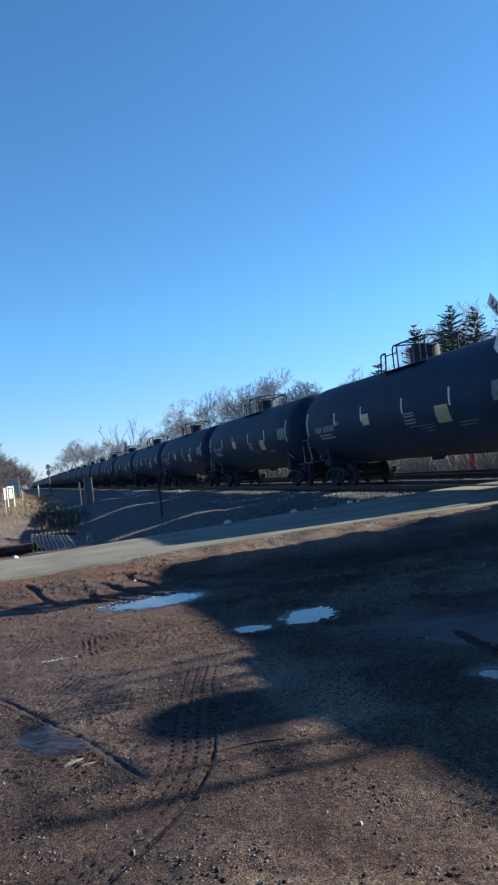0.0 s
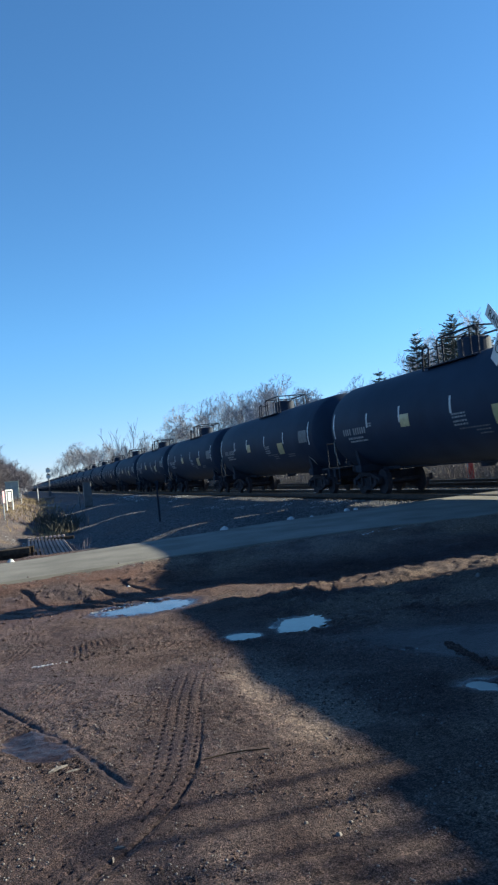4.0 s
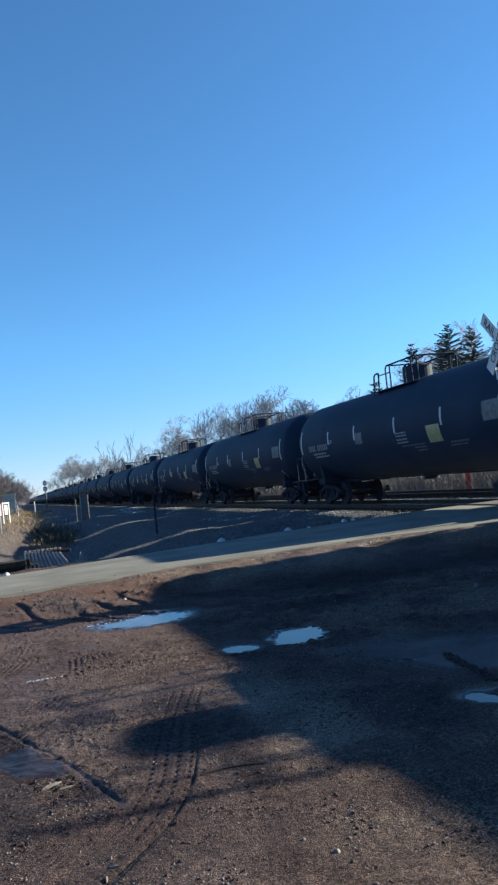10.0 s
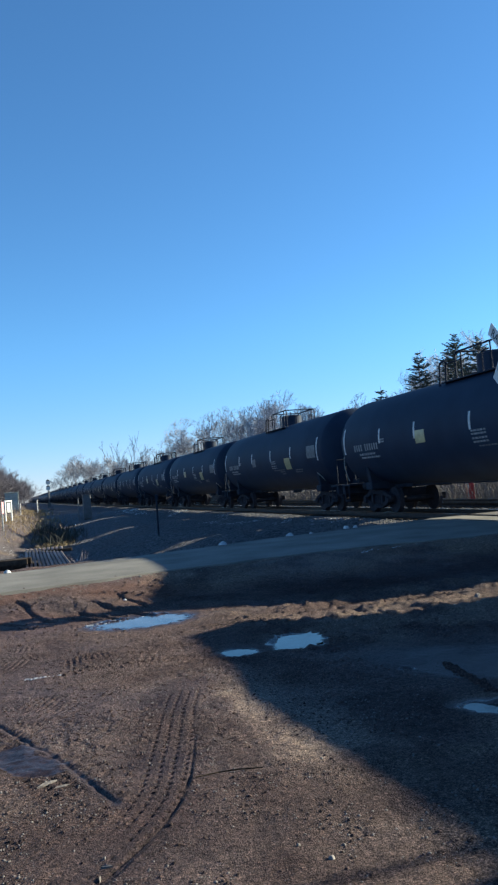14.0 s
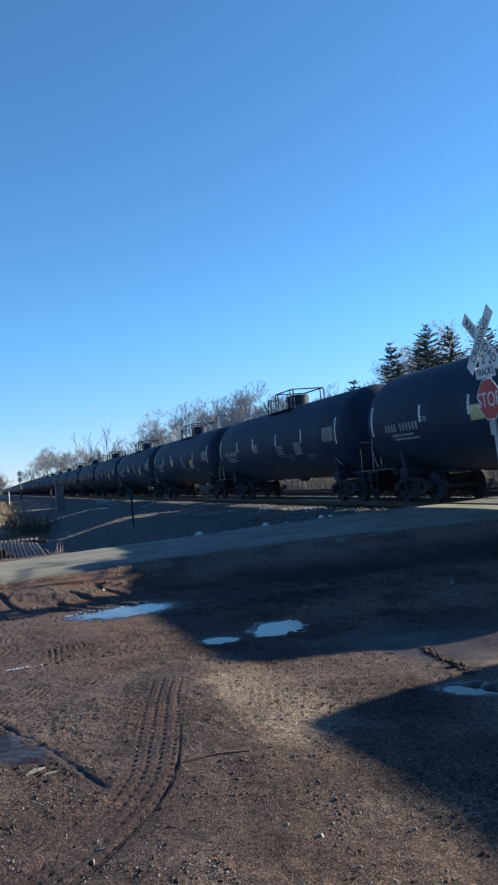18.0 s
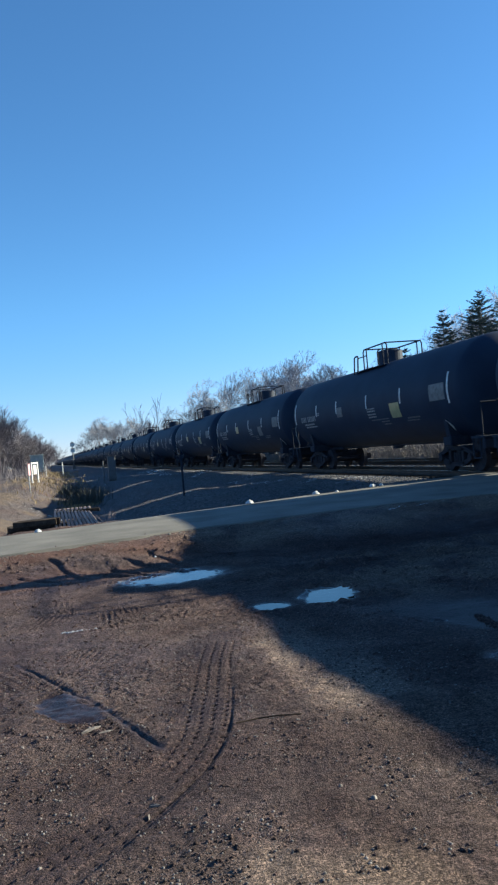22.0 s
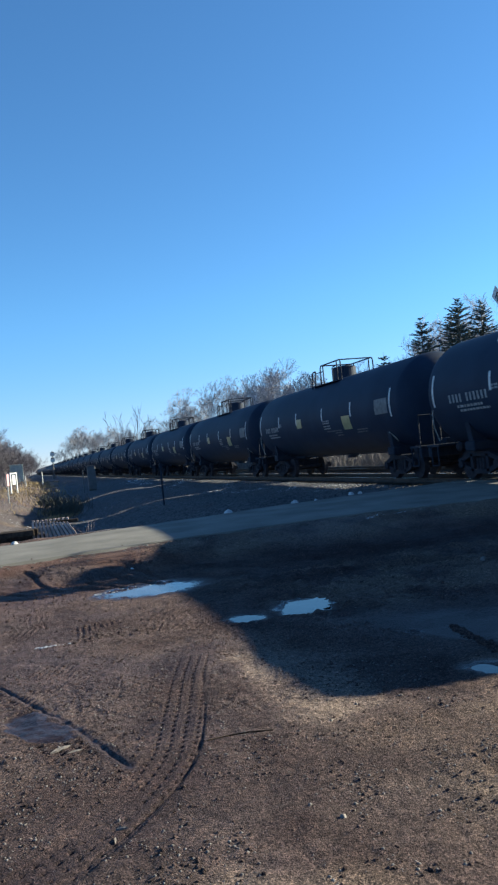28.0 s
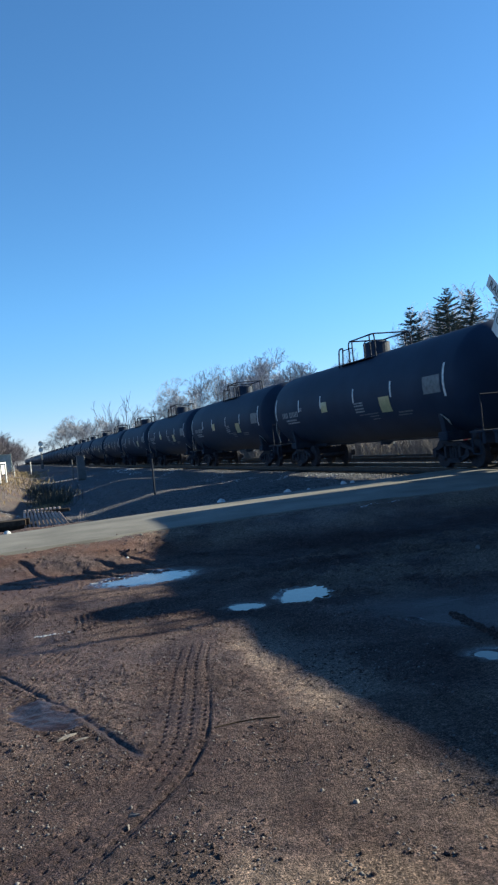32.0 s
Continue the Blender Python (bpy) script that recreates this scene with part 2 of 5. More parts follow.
# brush with the shade of its track side put into the base colour
M_BRUSH = surface("shaded_brush", (0.12, 0.105, 0.098), (0.30, 0.27, 0.25), 0.9, 1.5, 20, 0.0)
M_ICE = surface("thin_dirty_ice", (0.15, 0.16, 0.175), (0.29, 0.30, 0.315), 0.35, 6, 60, 0.3)
M_BALLAST = surface("ballast_stone", (0.05, 0.05, 0.056), (0.145, 0.145, 0.157), 0.9, 3, 40, 0.3)


# ---- mesh helpers ----
def mesh_of(name, bm, mat, smooth=False):
    me = bpy.data.meshes.new(name)
    bm.to_mesh(me)
    bm.free()
    for m in (mat if isinstance(mat, (list, tuple)) else [mat]):
        me.materials.append(m)
    if smooth:
        me.polygons.foreach_set("use_smooth", [True] * len(me.polygons))
    return me


def part(name, bm, mat, parent, label="", smooth=False):
    ob = new(name, mesh_of(name, bm, mat, smooth))
    ob.parent = parent
    if label:
        ob["label"] = label
    return ob


def thing(name, label, category, m=None, group="", kind="", bm=None, mat=None, smooth=False):
    ob = new(name, mesh_of(name, bm, mat, smooth) if bm else None)
    if m is not None:
        ob.matrix_basis = m
    return tagged(ob, label, category, group, kind)


def box(bm, x0, x1, y0, y1, z0, z1, bevel=0.0):
    r = bmesh.ops.create_cube(bm, size=1)["verts"]
    for v in r:
        v.co = Vector(((x0 + x1) / 2 + v.co.x * (x1 - x0), (y0 + y1) / 2 + v.co.y * (y1 - y0), (z0 + z1) / 2 + v.co.z * (z1 - z0)))
    if bevel:
        es = {e for v in r for e in v.link_edges}
        bmesh.ops.bevel(bm, geom=list(es), offset=bevel, segments=1, affect="EDGES")
    return bm


def tube(bm, a, b, r0, r1=None, sides=8, caps=True):
    """A tapered round bar from a to b."""
    a, b = Vector(a), Vector(b)
    r1 = r0 if r1 is None else r1
    d = (b - a).normalized()
    u = d.orthogonal().normalized()
    w = d.cross(u)
    rings = []
    for c, r in ((a, r0), (b, r1)):
        rings.append([bm.verts.new(c + (u * math.cos(k * math.tau / sides) + w * math.sin(k * math.tau / sides)) * r) for k in range(sides)])
    for k in range(sides):
        j = (k + 1) % sides
        bm.faces.new((rings[0][k], rings[0][j], rings[1][j], rings[1][k]))
    if caps and sides > 2:
        bm.faces.new(rings[0][::-1])
        bm.faces.new(rings[1])
    return bm


def bars(pts, r, sides=6):
    bm = bmesh.new()
    for a, b in zip(pts, pts[1:]):
        tube(bm, a, b, r, r, sides)
    return bm


def lathe_y(profile, cx, cz, sides=40):
    """Turns (radius, y) pairs about an axis along y."""
    bm = bmesh.new()
    rings = []
    for r, y in profile:
        if r < 1e-6:
            rings.append([bm.verts.new((cx, y, cz))])
        else:
            rings.append([bm.verts.new((cx + r * math.cos(k * math.tau / sides), y, cz + r * math.sin(k * math.tau / sides))) for k in range(sides)])
    for p, q in zip(rings, rings[1:]):
        for k in range(sides):
            j = (k + 1) % sides
            if len(p) == 1:
                bm.faces.new((p[0], q[k], q[j]))
            elif len(q) == 1:
                bm.faces.new((p[k], q[0], p[j]))
            else:
                bm.faces.new((p[k], q[k], q[j], p[j]))
    bmesh.ops.recalc_face_normals(bm, faces=bm.faces)
    return bm


def cylinder_z(r, z0, z1, cx=0, cy=0, sides=28, lip=0.0):
    bm = bmesh.new()
    prof = [(0, z0), (r, z0), (r, z1 - lip), (r - lip, z1), (0, z1)]
    rings = []
    for rr, z in prof:
        rings.append([bm.verts.new((cx + rr * math.cos(k * math.tau / sides), cy + rr * math.sin(k * math.tau / sides), z)) for k in range(sides if rr else 1)])
    for p, q in zip(rings, rings[1:]):
        for k in range(sides):
            j = (k + 1) % sides
            if len(p) == 1:
                bm.faces.new((p[0], q[j], q[k]))
            elif len(q) == 1:
                bm.faces.new((p[k], p[j], q[0]))
            else:
                bm.faces.new((p[k], p[j], q[j], q[k]))
    return bm


@lru_cache(None)
def smooth_noise(seed):
    return np.random.default_rng(seed).random((256, 256))


def vnoise(x, y, scale, seed=0):
    """Value noise, -1..1, on arrays."""
    g = smooth_noise(seed)
    u, v = x / scale + 1000, y / scale + 1000
    i, j = np.floor(u).astype(int), np.floor(v).astype(int)
    a, b = u - i, v - j
    a, b = a * a * (3 - 2 * a), b * b * (3 - 2 * b)
    i0, j0, i1, j1 = i % 256, j % 256, (i + 1) % 256, (j + 1) % 256
    return 2 * ((g[i0, j0] * (1 - a) + g[i1, j0] * a) * (1 - b) + (g[i0, j1] * (1 - a) + g[i1, j1] * a) * b) - 1


def fnoise(x, y, scale, seed=0, octaves=3):
    return sum(vnoise(x, y, scale / 2 ** k, seed + k) * 0.5 ** k for k in range(octaves))


def bell(d, w):
    return np.exp(-(d / w) ** 2)


def step(v, a, b):
    t = np.clip((v - a) / (b - a), 0, 1)
    return t * t * (3 - 2 * t)


def along(x, y, pts):
    """Distance to a line through pts (signed, to its left positive) and length along it."""
    best, side, run = np.full(x.shape, 1e9), np.zeros(x.shape), np.zeros(x.shape)
    s = 0.0
    for (ax, ay), (bx, by) in zip(pts, pts[1:]):
        dx, dy = bx - ax, by - ay
        n = math.hypot(dx, dy)
        t = np.clip(((x - ax) * dx + (y - ay) * dy) / n ** 2, 0, 1)
        ex, ey = x - ax - t * dx, y - ay - t * dy
        d = np.hypot(ex, ey)
        near = d < best
        best = np.where(near, d, best)
        side = np.where(near, np.sign(dx * ey - dy * ex), side)
        run = np.where(near, s + t * n, run)
        s += n
    return best * side, run


def soft_line(pts, n=6):
    """A smooth line through a few points."""
    out = []
    for k in range(len(pts) - 1):
        p0, p1, p2, p3 = pts[max(k - 1, 0)], pts[k], pts[k + 1], pts[min(k + 2, len(pts) - 1)]
        for j in range(n):
            t = j / n
            out.append(tuple(0.5 * (2 * p1[c] + (p2[c] - p0[c]) * t + (2 * p0[c] - 5 * p1[c] + 4 * p2[c] - p3[c]) * t * t
                                    + (3 * p1[c] - p0[c] - 3 * p2[c] + p3[c]) * t ** 3) for c in (0, 1)))
    return out + [pts[-1]]


# ---- the lie of the land ----
def near_edge(x):
    return np.interp(x, [-40, -14, -11, -7, -3.5, 60], [14.2, 14.65, 15.15, 15.5, 15.1, 15.1])


def far_edge(x):
    return np.interp(x, [-40, -14, -11, -8, -5, -2.5, 60], [18.3, 18.65, 19.2, 20.1, 20.95, 21.6, 21.6])


PUDDLES = [  # centre, half length, half width, turn, depth
    (-12.02, 10.80, 0.50, 0.37, 14, 0.06), (-10.82, 8.18, 0.24, 0.29, -8, 0.045), (-11.46, 8.02, 0.16, 0.14, -50, 0.035),
    (-10.42, 5.02, 0.21, 0.12, -40, 0.014), (-10.42, 6.38, 0.06, 0.04, 0, 0.014), (-13.55, 5.60, 0.34, 0.15, -66, 0.002)]
TREAD = soft_line([(-12.20, 7.0), (-12.40, 6.35), (-12.55, 5.75), (-12.70, 5.15), (-12.88, 4.52), (-13.20, 3.95), (-13.62, 3.45), (-14.1, 3.0)])
GROOVE = soft_line([(-12.27, 6.5), (-12.44, 5.6), (-12.62, 4.85), (-12.82, 4.31), (-13.04, 3.95), (-13.29, 3.65), (-13.6, 3.35)])
RUT = soft_line([(-13.95, 7.1), (-13.78, 6.71), (-13.55, 6.05), (-13.33, 5.45), (-13.18, 4.9), (-13.08, 4.5)])
FURROWS = [  # gullies washed into the road bank
    ((-14.05, 12.9), (-13.6, 12.35)), ((-13.66, 13.85), (-13.13, 12.33)), ((-12.86, 12.34), (-12.48, 11.90)), ((-12.66, 12.87), (-12.31, 11.73)),
    ((-12.41, 13.34), (-11.79, 11.74)), ((-11.96, 13.72), (-11.60, 12.17)), ((-14.27, 11.66), (-14.03, 11.76))]
SCUFFS = [
    (soft_line([(-13.9, 6.1), (-13.55, 6.6), (-13.2, 7.4), (-12.95, 8.2), (-12.9, 9.0)]), 0.26), (soft_line([(-12.0, 7.2), (-11.82, 7.9), (-11.75, 8.7)]), 0.2),
    (soft_line([(-11.9, 5.4), (-11.7, 6.0), (-11.45, 6.7)]), 0.16), (soft_line([(-14.1, 8.3), (-13.7, 8.9), (-13.55, 9.8)]), 0.2)]
WIDE_TREADS = [soft_line(p) for p in (
    [(-14.2, 7.2), (-13.4, 8.0), (-12.4, 8.3), (-11.4, 7.6), (-10.7, 6.4), (-10.3, 5.0)],
    [(-14.4, 9.0), (-13.2, 9.3), (-12.0, 8.8), (-11.2, 7.2), (-11.0, 5.4), (-11.3, 3.6)],
    [(-13.0, 12.4), (-11.5, 10.2), (-9.6, 9.6), (-6.5, 10.6), (-3, 11.4)],
    [(-13.4, 13.4), (-11.0, 11.2), (-9.0, 10.5), (-6.5, 11.5), (-3, 12.4)])]


LOT_Z, SPREAD = -0.33, 1.048     # level of the lot; its marks are laid out from below the eye


def dip(x, y):
    """The lot sinks a little towards the foot of the road bank and the track; x and y as laid out."""
    low = 0.125 * step(x, -11.0, -9.3) * step(y, 5.0, 7.8) * (1 - 0.6 * step(y, 11.0, 12.5)) + 0.055 * step(x, -12.4, -11.3) * step(x, -9.3, -11.0) * bell(y - 6.1, 0.9)
    return low - 0.022 * step(x, -11.9, -11.0) * step(y, 4.6, 3.4) * step(y, 0.0, 2.0)


def mark(x, y):
    k = SPREAD * (1 + float(dip(np.array(float(x)), np.array(float(y)))))
    return -13.5 + (x + 13.5) * k, y * k


def unmark(x, y):
    u, v = -13.5 + (x + 13.5) / SPREAD, y / SPREAD
    for _ in range(7):
        k = SPREAD * (1 + dip(u, v))
        u, v = -13.5 + (x + 13.5) / k, y / k
    return u, v


def road_z(x):
    return np.interp(x, [-200, -60, -25, -14, -8, -4, -1.6, 6, 10, 30, 200], [-1.6, -0.8, -0.3, -0.12, -0.06, -0.04, -0.02, -0.02, -0.12, -0.6, -1.0])


def land(x, y):
    """Height of the ground, and how wet, gravelly and grassy it is."""
    wx, wy = x, y
    x, y = unmark(wx, wy)
    base_z = LOT_Z - 1.76 * dip(x, y)
    lot = base_z + 0.03 * fnoise(x, y, 2.6, 3) + 0.010 * fnoise(x, y, 0.5, 9) + 0.005 * fnoise(x, y, 0.11, 15)
    crumbly = step(fnoise(x, y, 0.9, 22), -0.05, 0.5)
    lot = lot + (0.0035 + 0.004 * crumbly) * fnoise(x, y, 0.050, 21, 2) + 0.004 * crumbly * np.maximum(0, fnoise(x, y, 0.14, 23) - 0.25)
    wet = np.clip(0.3 + 1.0 * fnoise(x, y, 1.7, 30), 0, 1) * 0.5
    # rough berm and ruts before the road
    rough = bell(y - 10.5 - 0.12 * (x + 9), 0.8) * step(x, -11.2, -9.8)
    lot = lot + rough * (0.03 + 0.05 * fnoise(x, y * 2.2, 0.7, 41) + 0.03 * fnoise(x, y, 0.16, 44))
    clods = bell(y - 12.4 + 0.35 * (x + 12.4), 0.55) * bell(x + 12.4, 0.9)
    lot = lot + clods * (0.02 + 0.05 * np.abs(fnoise(x, y, 0.45, 51)))
    lot = lot - 0.03 * bell(y - 12.4, 0.7) + bell(y - 13.0, 1.0) * 0.06 * fnoise(x * 0.45, y + 0.3 * x, 0.45, 61)
    # tyre marks
    d, s = along(x, y, TREAD)
    inside = step(np.abs(d), 0.175, 0.15)
    lot = lot * (1 - 0.7 * inside) + 0.7 * inside * (base_z - 0.008 + 0.02 * fnoise(x, y, 2.6, 3))
    fresh = step(fnoise(x, y, 0.35, 24), -0.7, 0.2) * (0.6 + 0.4 * step(s, 3.2, 2.2))
    row = np.abs(np.mod(d + 0.117 + 0.004 * fnoise(x, y, 0.12, 25) + 0.039, 0.078) - 0.039)
    lug = np.abs(np.mod(s + 0.008 * fnoise(x, y, 0.1, 35) + 0.046 * np.mod(np.floor((d + 0.156) / 0.078), 2), 0.092) - 0.046)
    hole = bell(row, 0.010) * bell(lug, 0.013) * step(np.abs(d), 0.15, 0.13)
    lot = lot + inside * fresh * (0.002 * bell(row - 0.024, 0.012) - 0.027 * hole)
    d, s = along(x, y, GROOVE)
    lot = lot - 0.0125 * bell(d, 0.007) * step(s, 0.1, 0.6) * (0.75 + 0.5 * fnoise(x, y, 0.3, 37)) + 0.004 * bell(d + 0.045, 0.03)
    d, s = along(x, y, RUT)
    lot = lot - 0.0145 * bell(d, 0.0115) * (1.0 + 0.5 * fnoise(x, y, 0.25, 38)) * step(s, 0.0, 0.3) * step(s, 2.80, 2.55) + 0.004 * bell(d - 0.06, 0.03)
    wet = np.maximum(wet, 0.8 * bell(d, 0.05))
    beside = step(d, -0.37, -0.34) * step(d, -0.03, -0.06) * step(fnoise(x, y, 0.5, 26), -0.5, 0.1)
    holes = step(np.cos(d * math.tau / 0.075), 0.15, 0.7) * step(np.cos((s + 0.03 * np.sign(np.sin(d * math.tau / 0.15))) * math.tau / 0.06), 0.0, 0.7)
    lot = lot - 0.014 * beside * holes
    damp = 0.75 * beside
    d, s = along(x, y, TREAD)
    damp = np.maximum(damp, step(np.abs(d + 0.05 * fnoise(x, y, 0.3, 27)), 0.46, 0.15) * (0.85 + 0.3 * fnoise(x, y, 0.4, 28)))
    d, s = along(x, y, [(-12.05, 6.9), (-12.2, 5.6), (-12.3, 4.4), (-12.5, 3.2)])
    damp = np.maximum(damp, 0.9 * bell(d, 0.19) * step(fnoise(x, y, 0.35, 29), -0.6, 0.3))
    damp = np.clip(np.maximum(damp, 0.6 * step(fnoise(x, y, 1.1, 33), 0.1, 0.6)), 0, 1)
    # darkens the band where the train's shadow falls: shade put into the mask
    damp = np.maximum(damp, step(y, 10.2, 11.0) * step(y, 13.1, 12.2) * step(x, -11.0, -9.5) * (0.75 + 0.3 * fnoise(x, y, 0.8, 39)))
    d, s = along(x, y, [(-12.3, 8.4), (-11.95, 6.4), (-11.6, 4.6), (-11.3, 3.3)])
    tan = np.clip(bell(d, 0.42) * (0.75 + 0.6 * fnoise(x, y, 0.5, 34)) + 0.7 * step(fnoise(x, y, 1.4, 36), 0.35, 0.9), 0, 1) * (1 - 0.8 * damp)
    tan = tan * step(y, 8.2, 7.0)
    for k, line in enumerate(WIDE_TREADS):
        d, s = along(x, y, line)
        keep = step(fnoise(x, y, 0.9, 71 + k), -0.15, 0.4) * (0.85 if k < 2 else 1.4)
        for off in (0.0, 1.75):
            e = d - off
            lot = lot + keep * step(np.abs(e), 0.17, 0.13) * (-0.008 + 0.006 * np.cos(e * math.tau / 0.05) + 0.006 * np.cos(s * math.tau / 0.07))
    # fine parallel scuffs left by turning tyres
    for k, (line, half) in enumerate(SCUFFS):
        d, s = along(x, y, line)
        worn = step(np.abs(d), half, half * 0.8) * step(fnoise(x, y, 0.45, 141 + k), -0.35, 0.25) * step(s, 0.0, 0.25)
        groove = np.cos((d + 0.008 * fnoise(x, y, 0.4, 151 + k)) * math.tau / 0.062)
        lot = lot + worn * (-0.004 + 0.0055 * groove)
        damp = np.clip(damp + 0.15 * worn, 0, 1)
    # puddle basins
    for cx, cy, a, b, turn, deep in PUDDLES:
        c, sn = math.cos(radians(turn)), math.sin(radians(turn))
        u, v = ((x - cx) * c + (y - cy) * sn) / a, (-(x - cx) * sn + (y - cy) * c) / b
        q = u * u + v * v + 0.5 * fnoise(x, y, 0.22, 81) + 0.25 * fnoise(x, y, 0.07, 83)
        f = step(q, 1.6, 0.85)
        lot = lot * (1 - f) + f * (base_z - 0.012 - deep + 0.012 * fnoise(x, y, 0.12, 85))
        wet = np.maximum(wet, step(q, 4.5, 1.2) if deep > 0.01 else 0.87 * step(q + 0.7 * fnoise(x, y, 0.16, 87), 1.9, 0.9))
    wetland = step(x + 0.35 * (y - 6.5), -11.2, -10.2) * step(y, 9.2, 8.2) * step(x, -5.5, -7.5)
    wet = np.maximum(wet, wetland * np.clip(0.55 + 0.6 * fnoise(x, y, 0.8, 91), 0, 0.78))
    sheet_w = bell(x + 9.95 + 0.25 * (y - 6.4), 0.6) * bell(y - 6.35, 1.0)
    wet = np.maximum(wet, np.clip(1.1 * sheet_w + 0.35 * fnoise(x, y, 0.3, 93), 0, 0.82) * step(sheet_w, 0.25, 0.6))
    lot = lot * (1 - 0.7 * step(sheet_w, 0.4, 0.8)) + 0.7 * step(sheet_w, 0.4, 0.8) * (base_z - 0.02)
    # churned, rutted mud between the wet ground and the road bank
    churn = (1 - step(wet, 0.88, 0.98)) * step(y, 6.9, 7.8) * step(y, 11.2, 10.2) * step(x, -11.5, -10.6) * step(x, -3.5, -5.5)
    u, v = x * 0.86 + y * 0.5, y * 0.86 - x * 0.5
    lot = lot + churn * (0.016 * np.maximum(0, 1 - 2.2 * np.abs(fnoise(u * 2.2, v * 0.5, 0.55, 181, 2))) + 0.013 * fnoise(x, y, 0.22, 183) + 0.024 * fnoise(x, y, 0.09, 185, 2))
    shelf = step(x + 0.29 * (y - 9.3), -9.0, -8.9) * step(y, 8.2, 8.5) * step(y, 9.8, 9.5)
    lot = lot + 0.03 * shelf + 0.015 * shelf * fnoise(x, y, 0.3, 187)
    for ax, ay, bx, by in ((-10.15, 9.6, -9.45, 8.0), (-9.75, 9.9, -9.15, 8.2), (-10.75, 9.2, -10.2, 7.6), (-11.3, 9.75, -8.6, 9.95), (-8.6, 9.95, -5.5, 10.6), (-10.4, 9.45, -6.0, 9.95)):
        d, s = along(x, y, [(ax, ay), (bx, by)])
        d = d + 0.05 * fnoise(x, y, 0.5, 191)
        lot = lot - 0.030 * bell(d, 0.05) + 0.016 * bell(d - 0.12, 0.05) + 0.010 * bell(d + 0.11, 0.05)
    wet = wet * (1 - 0.75 * churn * (1 - step(wet, 0.82, 0.95)))
    tan = np.maximum(tan, 0.6 * churn * np.clip(0.5 + fnoise(x, y, 0.5, 189), 0, 1) * (wet < 0.8))
    tan = np.maximum(tan, 0.75 * step(y, 12.3, 13.2) * step(x, -11.9, -10.9) * np.clip(0.8 + 0.7 * fnoise(x, y, 0.5, 193), 0, 1))
    x, y = wx, wy
    near = step(x, -60, -30) * step(y, -40, -10)
    # beyond the road: falling ground with a pit, up to the ballast
    rim = np.interp(y, [24, 41, 63, 80], [-15.2, -14.4, -13.0, -11.5])
    verge = -0.42 - 0.8 * step(x, -6.3, -11.0) * step(y, 23.0, 25.5) * step(y, 80, 55) * step(x, rim - 2.2, rim + 0.8)
    verge = verge + 0.10 * fnoise(x, y, 3.2, 101) + 0.03 * fnoise(x, y, 0.6, 105) + 0.5 * step(y, 42, 66) * step(x, -11.2, -14.2) * step(y, 200, 120)
    f = step(y, far_edge(x) - 0.3, far_edge(x) + 2.6)
    z = lot * (1 - f) + verge * f
    z = z + (-0.02 * np.clip(-(x + 18), 0, 20)) * (1 - f)
    # ballast shoulder under both tracks
    bal = step(x, -4.1, -2.3) * step(x, 8.6, 6.6)
    z = z * (1 - bal) + bal * (-0.20 + 0.02 * fnoise(x, y, 0.4, 111))
    z = z * (1 - step(x, 7.0, 12)) + step(x, 7.0, 12) * (-0.45 + 0.2 * fnoise(x, y, 6, 121))
    # bed of the road
    inroad = step(y, near_edge(x) - 2.2, near_edge(x) + 0.05) * step(y, far_edge(x) + 0.9, far_edge(x) - 0.05)
    z = z * (1 - inroad) + inroad * (road_z(x) - 0.007 - 0.05 * step(y, near_edge(x) + 0.12, near_edge(x) + 0.35) + 0.02 * fnoise(x, y, 0.7, 63) * step(y, near_edge(x) - 0.2, near_edge(x) - 0.7))
    z = z - 0.03 * bell(y - near_edge(x) + 0.10 + 0.05 * fnoise(x, y, 0.8, 65), 0.06) * step(fnoise(x, y, 0.9, 66), -0.6, 0.1)
    gravel = np.maximum(bal, step(y, 60, 90) * step(x, -13, -9) * 0.7)
    gravel = np.maximum(gravel, step(fnoise(x, y, 5, 131), -0.5, 0.1) * f * step(x, -11, -15) * 0.8)
    gravel = np.maximum(gravel, 0.2 * bell(y - 12.0, 1.6) * step(x, -11.4, -10.0) * step(x, -2, -4) * step(fnoise(x, y, 1.2, 133), -0.8, 0.1))
    gravel = np.maximum(gravel, f * step(x, -12.5, -11) * step(y, 130, 90) * np.clip(0.97 + 0.25 * fnoise(x, y, 1.1, 135) + 0.35 * step(x, -6.5, -4.5), 0.4, 1))
    plateau = f * step(x, -11.5, -13.0) * step(y, 26, 32)
    gravel = np.maximum(gravel * (1 - 0.35 * plateau), plateau * (0.42 + 0.3 * fnoise(x, y, 1.3, 139)))
    turf = np.clip(step(y, 75, 120) * step(x, -9, -12) + step(x, 7.5, 9.5) + step(x, -30, -45) + step(y, -15, -40), 0, 1) * step(np.abs(y - 18), 4.0, 5.5)
    turf = np.maximum(turf, plateau * np.clip(0.28 + 0.75 * fnoise(x, y, 1.6, 137, 3), 0, 0.85))
    ridged = np.maximum(0, 1 - 2.6 * np.abs(fnoise(x * 0.55 + y * 0.3, y * 1.3 + 0.5 * x, 0.62, 62, 2)))
    z = z + 0.04 * ridged * bell(y - 13.55, 0.5) * step(x, -10.8, -11.6) * (1 - inroad * 0.7) * step(y, near_edge(x) - 0.3, near_edge(x) - 0.8)
    for line in FURROWS:
        d, s = along(x, y, list(line))
        d = d + 0.05 * fnoise(x, y, 0.35, 64)
        z = z - 0.030 * bell(d, 0.042) + 0.014 * bell(d - 0.09, 0.045)
